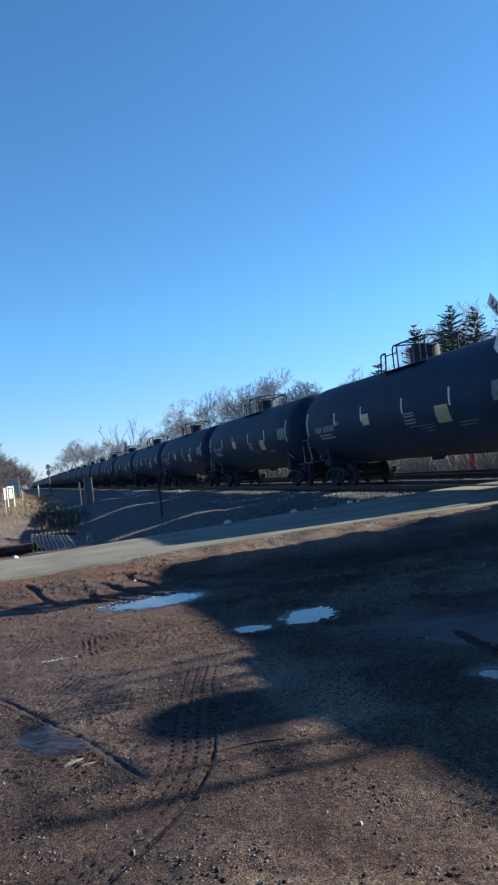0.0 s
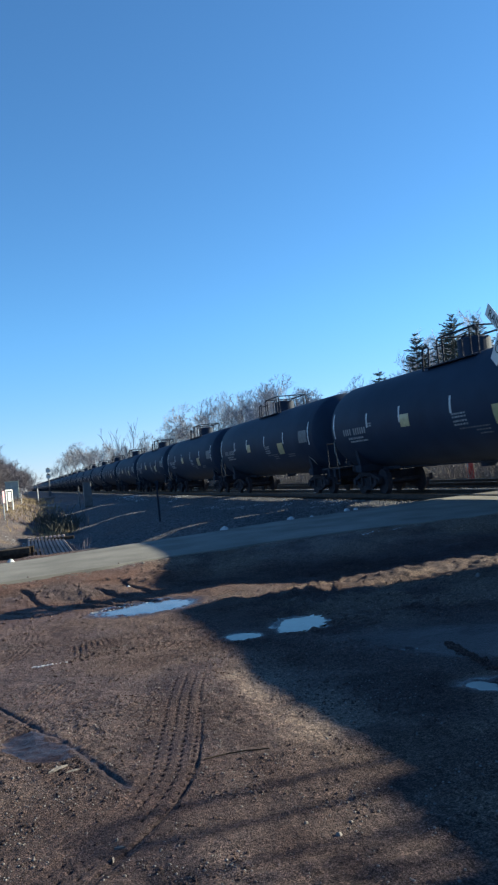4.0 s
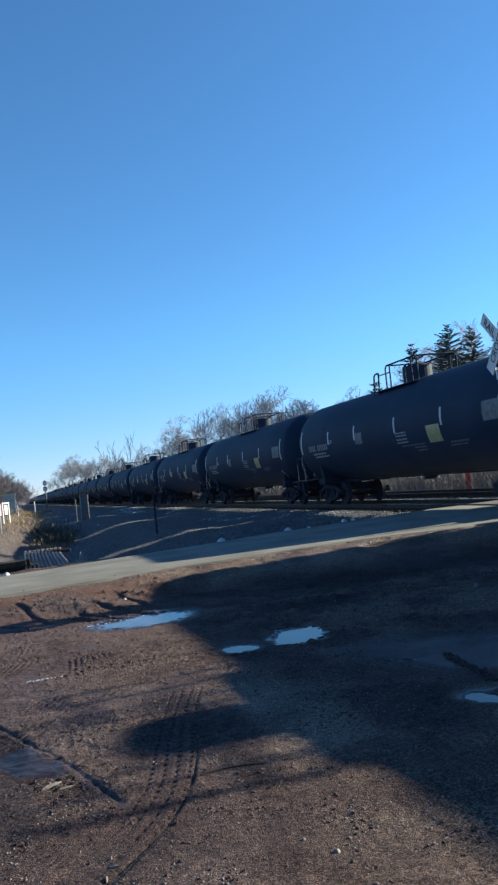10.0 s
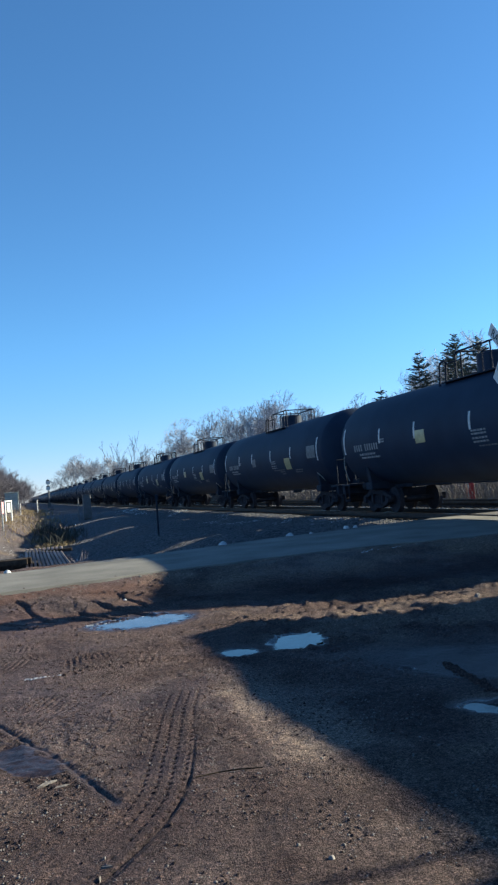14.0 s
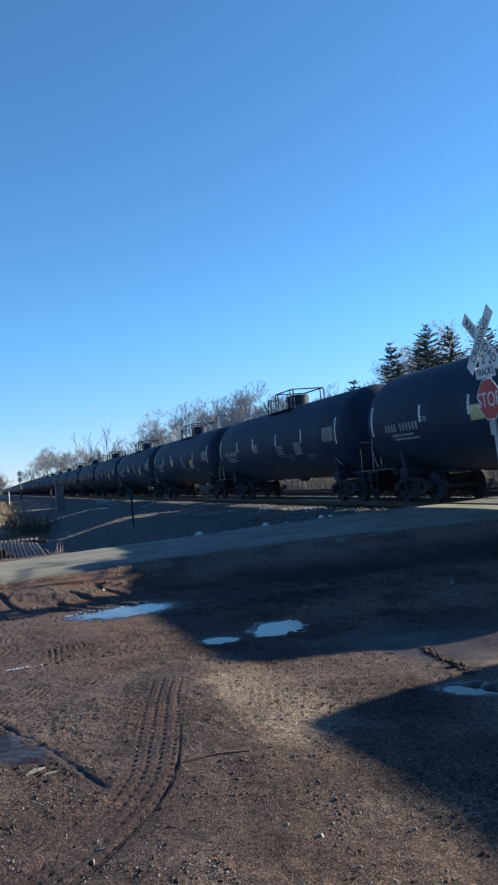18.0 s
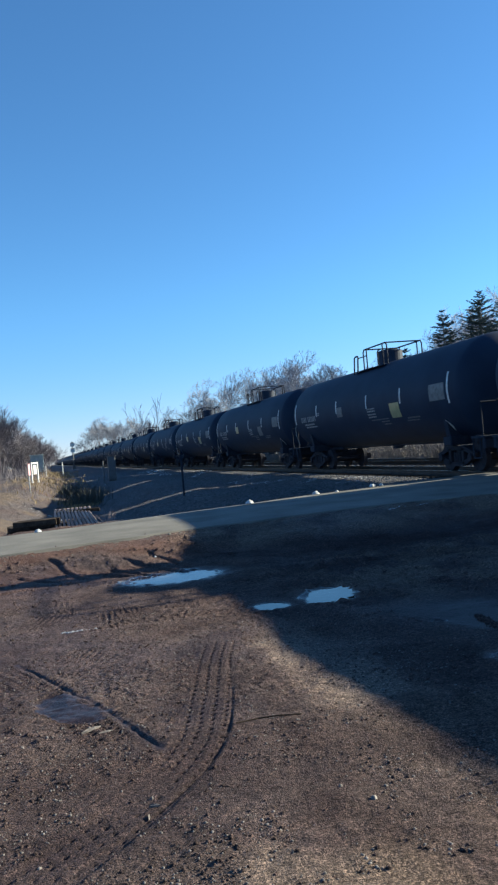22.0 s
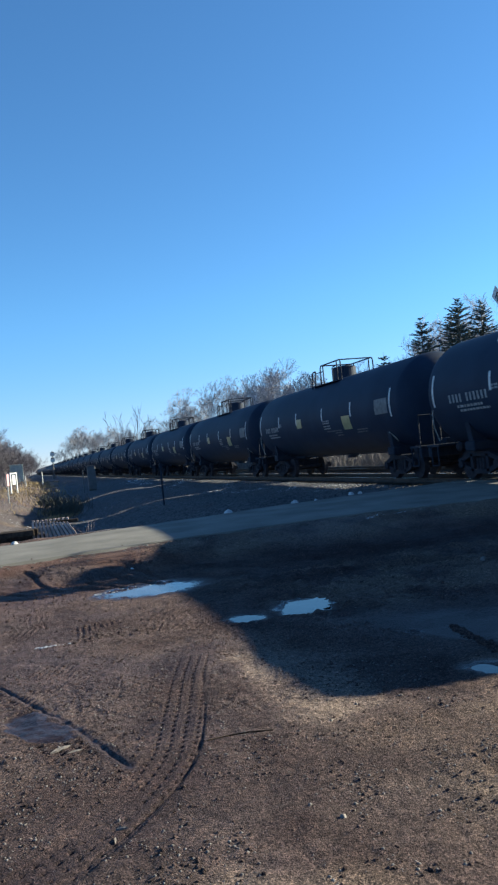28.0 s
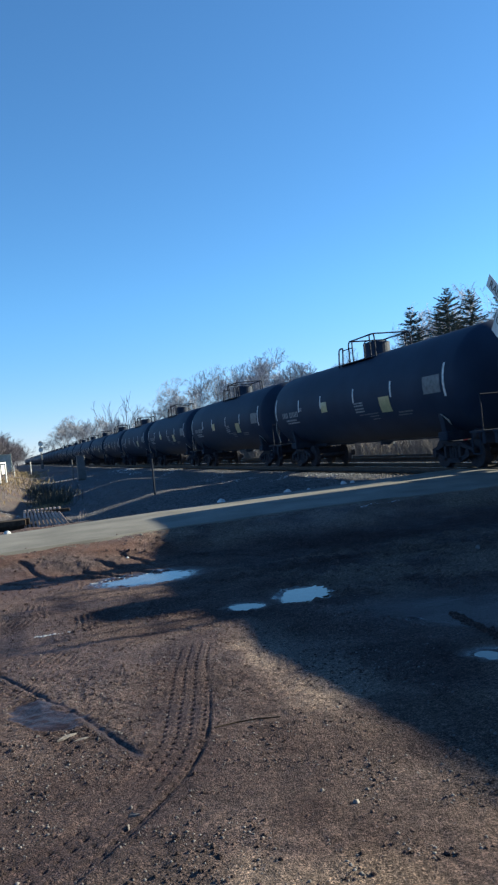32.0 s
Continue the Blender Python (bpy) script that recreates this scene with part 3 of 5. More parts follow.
    clay = bell(y - 13.6, 1.5) * step(x, -9.6, -11.2) * step(fnoise(x, y, 1.5, 160), -0.7, 0.3) * (1 - inroad * 0.3)
    shoulder = step(y, near_edge(x) - 1.9, near_edge(x) - 1.0) * step(y, near_edge(x) + 0.05, near_edge(x) - 0.15) * step(x, -12.2, -11.0)
    z = z + shoulder * (0.022 * fnoise(x * 0.5, y, 0.28, 67) + 0.014 * fnoise(x, y, 0.13, 68, 2))
    fade = near * (1 - f) * (1 - bal)
    damp = np.minimum(damp, 1)
    return z, wet * fade, gravel, turf, clay, tan * fade, damp * fade


def level(x, y):
    z, *_ = land(np.array([float(x)]), np.array([float(y)]))
    return float(z[0])


def spaced(stops):
    out = [stops[0][0]]
    for (a, h), (b, _) in zip(stops, stops[1:]):
        n = max(1, round((b - a) / h))
        out += list(np.linspace(a, b, n + 1)[1:])
    return np.array(out)


def build_ground():
    xs = spaced([(-2600, 500), (-600, 80), (-120, 12), (-48, 3), (-24, 0.3), (-16.5, 0.06), (-14.5, 0.0115), (-11.9, 0.023), (-8.4, 0.05), (-5.5, 0.14), (-1, 0.4), (9, 1.5), (30, 8), (120, 60), (600, 400), (2600, 1)])
    ys = spaced([(-2600, 500), (-600, 80), (-100, 12), (-16, 1.0), (-4, 0.12), (1.0, 0.05), (3.2, 0.0115), (6.9, 0.022), (10.2, 0.045), (14.0, 0.06), (15.9, 0.2), (17, 0.25), (24, 0.3), (45, 1.2), (120, 6), (400, 50), (1000, 300), (3400, 1)])
    gx, gy = np.meshgrid(xs, ys)
    z, wet, gravel, turf, clay, tan, damp = land(gx, gy)
    far = np.maximum(np.abs(gx), np.abs(gy))
    z = np.where(far > 1100, -6.0, z)
    nx, ny = len(xs), len(ys)
    co = np.stack([gx, gy, z], -1).reshape(-1, 3)
    i = (np.arange(ny - 1)[:, None] * nx + np.arange(nx - 1)[None, :]).reshape(-1)
    quads = np.stack([i, i + 1, i + nx + 1, i + nx], -1)
    me = bpy.data.meshes.new("ground")
    me.vertices.add(len(co))
    me.vertices.foreach_set("co", co.ravel())
    me.loops.add(quads.size)
    me.loops.foreach_set("vertex_index", quads.ravel())
    me.polygons.add(len(quads))
    me.polygons.foreach_set("loop_start", np.arange(len(quads)) * 4)
    me.polygons.foreach_set("use_smooth", np.ones(len(quads), bool))
    me.update()
    for name, val in (("wet", wet), ("gravel", gravel), ("turf", turf), ("clay", clay), ("tan", tan), ("damp", damp)):
        me.attributes.new(name, "FLOAT", "POINT").data.foreach_set("value", val.ravel().astype(np.float32))
    me.materials.append(M_SOIL)
    tagged(new("ground", me), "damp reddish-brown dirt lot with tyre tracks and gravel", "ground", kind="structure")


build_ground()


def sheet(name, xs, ys, zf, mat, thick, label, category, wobble=0.0, kind="structure", parent=None, edges=(near_edge, far_edge)):
    """A slab that follows zf, with ragged long edges and a real thickness."""
    bm = bmesh.new()
    top = [[None] * len(ys) for _ in xs]
    bot = [[None] * len(ys) for _ in xs]
    for i, x in enumerate(xs):
        for j, y in enumerate(ys):
            e = 0
            if wobble and j in (0, len(ys) - 1):
                e = wobble * (noise.noise((x * 0.5, j, 3)) + 0.25 * noise.noise((x * 1.3, j, 8)))
            y = edges[0](x) + (edges[1](x) - edges[0](x)) * y
            z = zf(x, y)
            top[i][j] = bm.verts.new((x, y + e, z))
            out = -0.07 if j == 0 else 0.07 if j == len(ys) - 1 else 0
            bot[i][j] = bm.verts.new((x, y + e + out, z - thick))
    for i in range(len(xs) - 1):
        for j in range(len(ys) - 1):
            bm.faces.new((top[i][j], top[i + 1][j], top[i + 1][j + 1], top[i][j + 1]))
    for i in range(len(xs) - 1):
        for j, flip in ((0, False), (len(ys) - 1, True)):
            f = (top[i][j], bot[i][j], bot[i + 1][j], top[i + 1][j])
            bm.faces.new(f[::-1] if flip else f)
    for j in range(len(ys) - 1):
        for i, flip in ((0, True), (len(xs) - 1, False)):
            f = (top[i][j], bot[i][j], bot[i][j + 1], top[i][j + 1])
            bm.faces.new(f[::-1] if flip else f)
    if parent is not None:
        return part(name, bm, mat, parent)
    return thing(name, label, category, kind=kind, bm=bm, mat=mat, smooth=False)


def road_top(x, y):
    crown = 0.04 * (1 - ((y - (near_edge(x) + far_edge(x)) / 2) / 2.75) ** 2)
    return float(road_z(x)) + crown * (1 if x < -2 else 0) + 0.004 * noise.noise((x * 0.5, y * 0.5, 0))


sheet("road", [*np.linspace(-220, -40, 20), *np.linspace(-38, -0.95, 330)], np.linspace(0, 1, 7), road_top, M_ROAD, 0.07,
      "pale worn asphalt road rising to the level crossing", "road", wobble=0.14)
sheet("road", [*np.linspace(5.15, 60, 50), *np.linspace(65, 300, 15)], np.linspace(0, 1, 5), road_top, M_ROAD, 0.15,
      "pale asphalt road going on beyond the tracks", "road", wobble=0.1)
for x0, x1 in ((-0.64, 0.64), (0.86, 3.46), (3.66, 4.94)):
    ob = thing("crossing_panel", "weathered plank crossing surface between the rails", "crossing", kind="structure")
    for k in range(6):
        bm = bmesh.new()
        box(bm, x0, x1, 15.0 + k * 1.1, 15.0 + k * 1.1 + 1.085, -0.13, -0.012, 0.012)
        part("panel", bm, M_PANEL, ob)

# water standing in the basins; the last one has all but dried up
for cx, cy, a, b, turn, deep in PUDDLES[:-1]:
    bm = bmesh.new()
    ring = []
    for k in range(48):
        r = 1.25 + 0.22 * noise.noise((math.cos(k * math.tau / 48) * 2.1 + cx, math.sin(k * math.tau / 48) * 2.1, cy)) + 0.14 * math.sin(k * 2.4)
        u, v, ct, st = r * a * math.cos(k * math.tau / 48), r * b * math.sin(k * math.tau / 48), math.cos(radians(turn)), math.sin(radians(turn))
        ring.append(bm.verts.new((*mark(cx + u * ct - v * st, cy + u * st + v * ct), LOT_Z - 1.76 * float(dip(np.array(cx), np.array(cy))) - 0.012 - deep * (0.30 if deep > 0.05 else 0.10))))
    bm.faces.new(ring)
    thing("puddle", "shallow puddle under thin ice before the road bank" if deep > 0.05 else "shallow puddle of still meltwater in the dirt", "puddle", kind="structure", bm=bm, mat=M_THIN_ICE if deep > 0.05 else M_WATER)


# ---- tracks ----
def rail_section(x, y0, y1, z=0.0):
    prof = [(-0.07, -0.17), (0.07, -0.17), (0.07, -0.155), (0.012, -0.13), (0.012, -0.045), (0.036, -0.035), (0.036, -0.004), (0.03, 0.0),
            (-0.03, 0.0), (-0.036, -0.004), (-0.036, -0.035), (-0.012, -0.045), (-0.012, -0.13), (-0.07, -0.155)]
    bm = bmesh.new()
    a = [bm.verts.new((x + u, y0, z + v)) for u, v in prof]
    b = [bm.verts.new((x + u, y1, z + v)) for u, v in prof]
    for k in range(len(prof)):
        j = (k + 1) % len(prof)
        f = bm.faces.new((a[k], b[k], b[j], a[j]))
        f.material_index = 1 if k == 7 else 0
    bm.faces.new(a)
    bm.faces.new(b[::-1])
    bmesh.ops.recalc_face_normals(bm, faces=bm.faces)
    return bm


def build_track(cx, label, each):
    tr = thing("railway_track", label, "railway track", pose(cx, 0, 0), kind="structure", group="railway tracks")
    for x in (-0.755, 0.755):
        part("rail", rail_section(x, -400, 1500), [M_RAIL, M_RAILTOP], tr, "steel rail with a polished head")
    bm = box(bmesh.new(), -1.28, 1.28, -0.115, 0.115, -0.33, -0.165, 0.012)
    me = mesh_of("tie", bm, M_TIE)
    for k in range(each):
        t = new("tie", me)
        t.parent = tr
        t.matrix_basis = pose(0.02 * math.sin(k * 7.1), 22.4 + 0.5 * k, 0, 0, 0, 0.6 * math.sin(k * 3.3))
    bm = bmesh.new()
    y = 22.4 + 0.5 * each
    while y < 330:
        box(bm, -1.28, 1.28, y - 0.115, y + 0.115, -0.33, -0.165)
        y += 0.5
    rest = part("ties", bm, M_TIE, tr)
    rest["kind"] = "stuff"


build_track(0.0, "steel rails on dark timber ties in ballast, carrying the train", 110)
build_track(4.3, "second line of steel rails on ties behind the train", 40)

# ---- trees, brush and grass ----
def soup(name, chunks, mat):
    """One mesh from many (verts, faces) chunks."""
    vs, fs, n = [], [], 0
    for v, f in chunks:
        vs.append(np.asarray(v, float))
        fs += [tuple(i + n for i in q) for q in f]
        n += len(v)
    me = bpy.data.meshes.new(name)
    me.from_pydata(np.concatenate(vs).tolist(), [], fs)
    me.materials.append(mat)
    return me


def stick(a, b, r0, r1, sides=3):
    """A thin tapered branch as verts and faces."""
    d = (b - a).normalized()
    u = d.orthogonal().normalized()
    w = d.cross(u)
    v = [a + (u * math.cos(k * math.tau / sides) + w * math.sin(k * math.tau / sides)) * r0 for k in range(sides)]
    v += [b + (u * math.cos(k * math.tau / sides) + w * math.sin(k * math.tau / sides)) * r1 for k in range(sides)]
    return [tuple(p) for p in v], [(k, (k + 1) % sides, sides + (k + 1) % sides, sides + k) for k in range(sides)]


def bare_tree(seed, height, spread, stems=1, depth=5, twig=0.011, mats=None, fork=0.3, kids=(3, 4)):
    """Meshes of a leafless tree: trunk with main limbs, and its crown of twigs."""
    rnd = random.Random(seed)
    wood, twigs = [], []

    def grow(a, d, length, r, level):
        bend = Vector((rnd.uniform(-1, 1), rnd.uniform(-1, 1), rnd.uniform(-0.2, 0.6))) * 0.16
        mid = a + d * length * 0.5
        d2 = (d + bend).normalized()
        b = mid + d2 * length * 0.5
        r_mid, r_end = r * 0.82, r * 0.66
        out = wood if level < 2 else twigs
        sides = 7 if level == 0 else 5 if level == 1 else 3
        out.append(stick(a, mid, r, r_mid, sides))
        out.append(stick(mid, b, r_mid, max(r_end, twig * 0.6), sides))
        if level >= depth:
            return
        n = rnd.randint(*kids) + (1 if level == 0 else 0)
        for k in range(n):
            f = rnd.uniform(0.35, 1.0) if k else 1.0
            p = a.lerp(mid, f * 2) if f < 0.5 else mid.lerp(b, f * 2 - 1)
            ang = rnd.uniform(0.35, 1.0) * spread * (0.45 if k == 0 else 1)
            side = d2.orthogonal().normalized()
            side.rotate(Matrix.Rotation(rnd.uniform(0, math.tau), 3, d2))
            nd = (d2 * math.cos(ang) + side * math.sin(ang) + Vector((0, 0, 0.04))).normalized()
            grow(p, nd, length * rnd.uniform(0.55, 0.82), max(r_end * rnd.uniform(0.5, 0.8), twig), level + 1)

    for s in range(stems):
        lean = 0.06 if stems == 1 else 0.35
        d = Vector((rnd.uniform(-lean, lean), rnd.uniform(-lean, lean), 1)).normalized()
        off = Vector((0, 0, 0))
        grow(off - Vector((0, 0, 0.3)), d, height * fork * rnd.uniform(0.9, 1.1), height * (0.012 if stems == 1 else 0.006), 0)
    mats = mats or (M_BARK, M_TWIG)
    top = max(v[2] for vs, _ in wood + twigs for v in vs)
    def scale(chunks):
        """To the wanted height; a single-stemmed tree keeps its twigs within a rounded crown."""
        out = []
        for vs, fs in chunks:
            v = np.array(vs) / top
            if stems == 1:
                q = (v - (0, 0, 0.56)) / (0.44, 0.44, 0.44)
                d = np.linalg.norm(q, axis=1, keepdims=True) + 1e-6
                pull = np.where(d > 0.72, (0.72 + 0.28 * np.tanh((d - 0.72) / 0.28)) / d, 1.0)
                v = np.where(v[:, 2:] > 0.3, q * pull * 0.44 + (0, 0, 0.56), v)
            out.append(((v * height).tolist(), fs))
        return out
    return soup("trunk", scale(wood), mats[0]), soup("crown", scale(twigs), mats[1])


def plant(meshes, name, label, category, x, y, turn, size=1.0, group="", z=None):
    ob = new(name)
    ob.matrix_basis = pose(x, y, level(x, y) - 0.05 if z is None else z, 0, 0, turn)
    ob.scale = (size, size, size)
    for me in meshes:
        p = new(me.name.split(".")[0], me)
        p.parent = ob
        if me.name.startswith("crown"):
            p["kind"] = "stuff"
    return tagged(ob, label, category, group)


def spruce(seed, height, radius):
    """A spruce: whorls of long boughs, drooping low down and rising near the top, hung with short sprays."""
    rnd = random.Random(seed)
    trunk = [stick(Vector((0, 0, -0.3)), Vector((0, 0, height)), height * 0.013, 0.012, 8)]
    needles, wood = [], []
    z = height * 0.10
    while z < height * 0.985:
        f = 1 - z / height
        reach = 2.0 * radius * (f ** 0.8) * rnd.uniform(0.6, 1.1) + 0.15
        n = rnd.randint(6, 8) if f > 0.1 else 4
        a0 = rnd.uniform(0, math.tau)
        for k in range(n):
            a = a0 + k * math.tau / n + rnd.uniform(-0.3, 0.3)
            ln = reach * (rnd.uniform(0.45, 0.8) if rnd.random() < 0.3 else rnd.uniform(0.8, 1.15))
            out = Vector((math.cos(a), math.sin(a), 0))
            root = Vector((0, 0, z + rnd.uniform(-0.08, 0.08)))
            sag = ln * (0.22 - 0.75 * f + rnd.uniform(-0.22, 0.22))
            tip = root + out * ln + Vector((0, 0, sag + 0.14 * ln))
            mid = root + out * ln * 0.55 + Vector((0, 0, sag * 0.75))
            wood.append(stick(root, mid, 0.035, 0.022))
            wood.append(stick(mid, tip, 0.022, 0.008))
            m = max(5, int(ln / 0.075))
            for j in range(m):
                t = (j + rnd.random()) / m
                p = root.lerp(mid, t / 0.55) if t < 0.55 else mid.lerp(tip, (t - 0.55) / 0.45)
                if t < 0.22 and f > 0.12:
                    continue
                for sgn in (-1, 1):
                    lat = out.cross(Vector((0, 0, 1))) * sgn
                    d = (lat * rnd.uniform(0.3, 0.9) + out * rnd.uniform(0.3, 0.9) + Vector((0, 0, rnd.uniform(-0.55, 0.12)))).normalized()
                    l2 = rnd.uniform(0.2, 0.42) * (0.6 + 0.6 * f)
                    w = d.orthogonal().normalized() * rnd.uniform(0.035, 0.075)
                    q = p + d * l2
                    u = w.cross(d).normalized() * 0.03
                    vs = [tuple(p - w), tuple(p + w), tuple(q), tuple(p + d * l2 * 0.5 + u * 1.6)]
                    needles.append((vs, [(0, 1, 2), (0, 3, 2), (1, 2, 3)]))
        z += (0.30 + 0.20 * f) * rnd.uniform(0.45, 1.4)
    return soup("trunk", trunk, M_BARK), soup("crown", needles + wood, M_NEEDLE)


TREES = [bare_tree(s, 11, 0.95, 1, 7, 0.0065, fork=0.21, kids=(3, 4)) for s in (1, 2, 3, 4)]
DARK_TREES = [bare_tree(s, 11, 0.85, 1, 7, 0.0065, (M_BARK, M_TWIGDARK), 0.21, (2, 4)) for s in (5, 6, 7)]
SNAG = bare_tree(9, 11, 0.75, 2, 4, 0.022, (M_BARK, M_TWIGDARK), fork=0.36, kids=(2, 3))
BRUSHY = [bare_tree(s, 9, 0.85, 5, 5, 0.009, (M_TWIGRED, M_TWIGRED), 0.22) for s in (21, 22, 23)]
SPRUCES = [spruce(s, h, r) for s, h, r in ((31, 15.6, 3.1), (32, 13.4, 2.5), (33, 10.6, 2.0))]

LBL_TREE = "leafless grey-brown deciduous tree behind the tracks"
for k, (x, y, h, turn) in enumerate(((16.2, 86, 10.7, 20), (18.6, 89, 9.9, 140), (13.9, 88, 10.3, 250), (13.2, 101, 10.9, 60), (11.6, 112, 11.2, 200), (14.4, 97, 10.6, 170), (12.6, 107, 10.7, 33),
                                     (9.6, 114, 9.6, 310), (15.4, 104, 10.2, 95), (10.2, 128, 9.3, 15), (8.6, 133, 8.6, 170), (24.3, 79, 9.9, 120), (21.0, 82, 7.2, 75), (23.4, 81, 9.0, 15),
                                     (36.0, 90, 12.6, 45), (37.6, 86, 15.6, 205), (41.5, 86, 16.6, 300))):
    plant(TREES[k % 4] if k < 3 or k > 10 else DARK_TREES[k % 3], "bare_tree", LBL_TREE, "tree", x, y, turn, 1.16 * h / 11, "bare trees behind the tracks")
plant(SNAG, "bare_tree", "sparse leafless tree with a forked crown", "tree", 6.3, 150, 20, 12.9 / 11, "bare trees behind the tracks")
for k, (x, y, h) in enumerate(((0.2, 285, 9.4), (3.4, 275, 11.2), (6.6, 284, 12.8), (9.6, 278, 13.8), (12.6, 282, 13.2), (15.5, 276, 12.6), (18.8, 284, 12.0), (5.0, 295, 12.0),
                               (9.0, 232, 10.6), (13.4, 226, 11.0), (17.6, 236, 11.6), (11.4, 205, 10.6), (15.6, 200, 11.0))):
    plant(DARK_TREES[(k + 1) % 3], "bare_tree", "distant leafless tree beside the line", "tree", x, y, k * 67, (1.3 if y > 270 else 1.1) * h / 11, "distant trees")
LBL_SPRUCE = "dark green spruce with layered drooping boughs"
for k, (x, y, h, p) in enumerate(((22.9, 76, 10.8, 2), (26.9, 75, 14.1, 1), (31.3, 75, 15.9, 0), (34.6, 76, 15.6, 0), (33.4, 79, 15.4, 1), (29.4, 78, 12.0, 1), (38.2, 75, 16.2, 0), (42.0, 77, 15.0, 1))):
    plant(SPRUCES[p], "spruce", LBL_SPRUCE, "tree", x, y, k * 53, h / (15.6, 13.4, 10.6)[p], "spruces")
PICK_W = random.Random(5)
for k in range(52):
    y = 95 + k * 5.2 + PICK_W.uniform(-3, 3)
    edge = np.interp(y, [95, 130, 200, 260, 380], [-20.5, -17.0, -15.2, -11.6, -9.5])
    x = float(edge) - (k % 4) * 4.2 - PICK_W.uniform(0, 2.5)
    h = float(np.interp(y, [95, 200, 380], [10.6, 11.2, 9.6])) * PICK_W.uniform(0.75, 1.12)
    plant(BRUSHY[k % 3], "brush_tree", "reddish-brown leafless thicket tree", "tree", x, y, k * 41, h / 9, "thicket beside the line")
plant(TREES[1], "bare_tree", "leafless roadside tree with long twigs", "tree", -19.9, 46, 130, 1.02)


def blades(name, spots, mat, label, category, seed, hmin, hmax, r, lean=0.35, group=""):
    """Upright stalks or twigs; spots: (x, y, spread x, spread y, count)."""
    rnd = np.random.default_rng(seed)
    vs, fs = [], []
    for cx, cy, sx, sy, n in spots:
        px, py = cx + rnd.normal(0, 1, n) * sx, cy + rnd.normal(0, 1, n) * sy
        pz = land(px, py)[0]
        h = rnd.uniform(hmin, hmax, n)
        lx, ly = rnd.normal(0, lean, n) * h, rnd.normal(0, lean, n) * h
        for k in range(n):
            a = rnd.uniform(0, math.pi)
            ux, uy = math.cos(a) * r, math.sin(a) * r
            b = len(vs)
            x, y, z = px[k], py[k], pz[k] - 0.03
            vs += [(x - ux, y - uy, z), (x + ux, y + uy, z), (x - uy, y + ux, z),
                   (x + lx[k] * 0.45 + ux * 0.7, y + ly[k] * 0.45 + uy * 0.7, z + h[k] * 0.6), (x + lx[k] * 0.45 - ux * 0.7, y + ly[k] * 0.45 - uy * 0.7, z + h[k] * 0.6),
                   (x + lx[k], y + ly[k], z + h[k])]
            fs += [(b, b + 1, b + 3, b + 4), (b + 1, b + 2, b + 3), (b + 2, b, b + 4), (b + 4, b + 3, b + 5)]
    me = bpy.data.meshes.new(name)
    me.from_pydata(vs, [], fs)
    me.materials.append(mat)
    return tagged(new(name, me), label, category, group, "stuff")


blades("brush", [(8.6 + 0.4 * math.sin(k), 12 + 2.2 * k, 0.8, 1.4, 330) for k in range(46)], M_BRUSH, "tangled bare brush behind the second track", "brush", 3, 0.4, 1.6, 0.010, lean=0.55)
# added thicket, mostly hidden by the train, cuts the sun passing under the cars
blades("brush", [(10.6 + 0.6 * math.sin(1.7 * k), 2 + 2.2 * k, 0.9, 1.3, 260) for k in range(48)], M_BRUSH, "tall thicket added behind the second track to block low sun", "brush", 23, 1.2, 3.4, 0.016, lean=0.4)
blades("dry_grass", [(7.9, 12 + 3.0 * k, 0.35, 1.6, 60) for k in range(32)], M_STRAW, "dead straw-coloured grass along the far ballast", "grass", 4, 0.15, 0.4, 0.010)
blades("dry_grass", [(-12.3, 52, 0.3, 1.2, 60), (-11.0, 74, 0.6, 3, 130), (-13.6, 70, 1.2, 5, 300), (-14.2, 58, 0.8, 4, 90), (-11.5, 100, 1.0, 6, 260), (-13.0, 118, 1.4, 7, 420), (-11.4, 135, 1.2, 8, 360), (-14.5, 150, 2, 9, 400)],
       M_STRAW, "pale yellow tufts of dead grass", "grass", 6, 0.2, 0.55, 0.022, lean=0.6)
blades("dry_grass", [(-19, 92, 2.2, 5, 420), (-17, 112, 1.6, 8, 420), (-22, 80, 3, 5, 420)], M_TWIGRED, "reddish-brown dead weeds under the thicket", "weeds", 8, 0.5, 1.5, 0.02)
blades("dry_grass", [(-12.0, 46.5, 0.42, 0.8, 420), (-11.2, 47.5, 0.3, 0.6, 120)], M_STRAW, "golden mound of dead grass on the verge", "grass", 7, 0.1, 0.36, 0.012, lean=0.7)
M_BUSH = surface("dull_green_brush", (0.028, 0.031, 0.027), (0.062, 0.063, 0.052), 0.9, 2, 20, 0.0)
blades("brush", [(-11.3, 50, 0.55, 2.0, 320), (-10.9, 56, 0.6, 2.5, 380), (-11.6, 62, 0.6, 2.5, 260)], M_BUSH, "low dark green brush on the shaded slope", "brush", 24, 0.3, 1.0, 0.02, lean=0.6)
blades("dead_weed", [(-11.85, 24.6, 0.10, 0.08, 22)], M_PALE, "pale dead weed stalks by the slats", "weed", 12, 0.45, 0.85, 0.010)
blades("dead_weed", [(-7.4, 21.8, 0.12, 0.1, 14)], M_PALE, "pale dead weed stalks by the road", "weed", 13, 0.2, 0.4, 0.006)


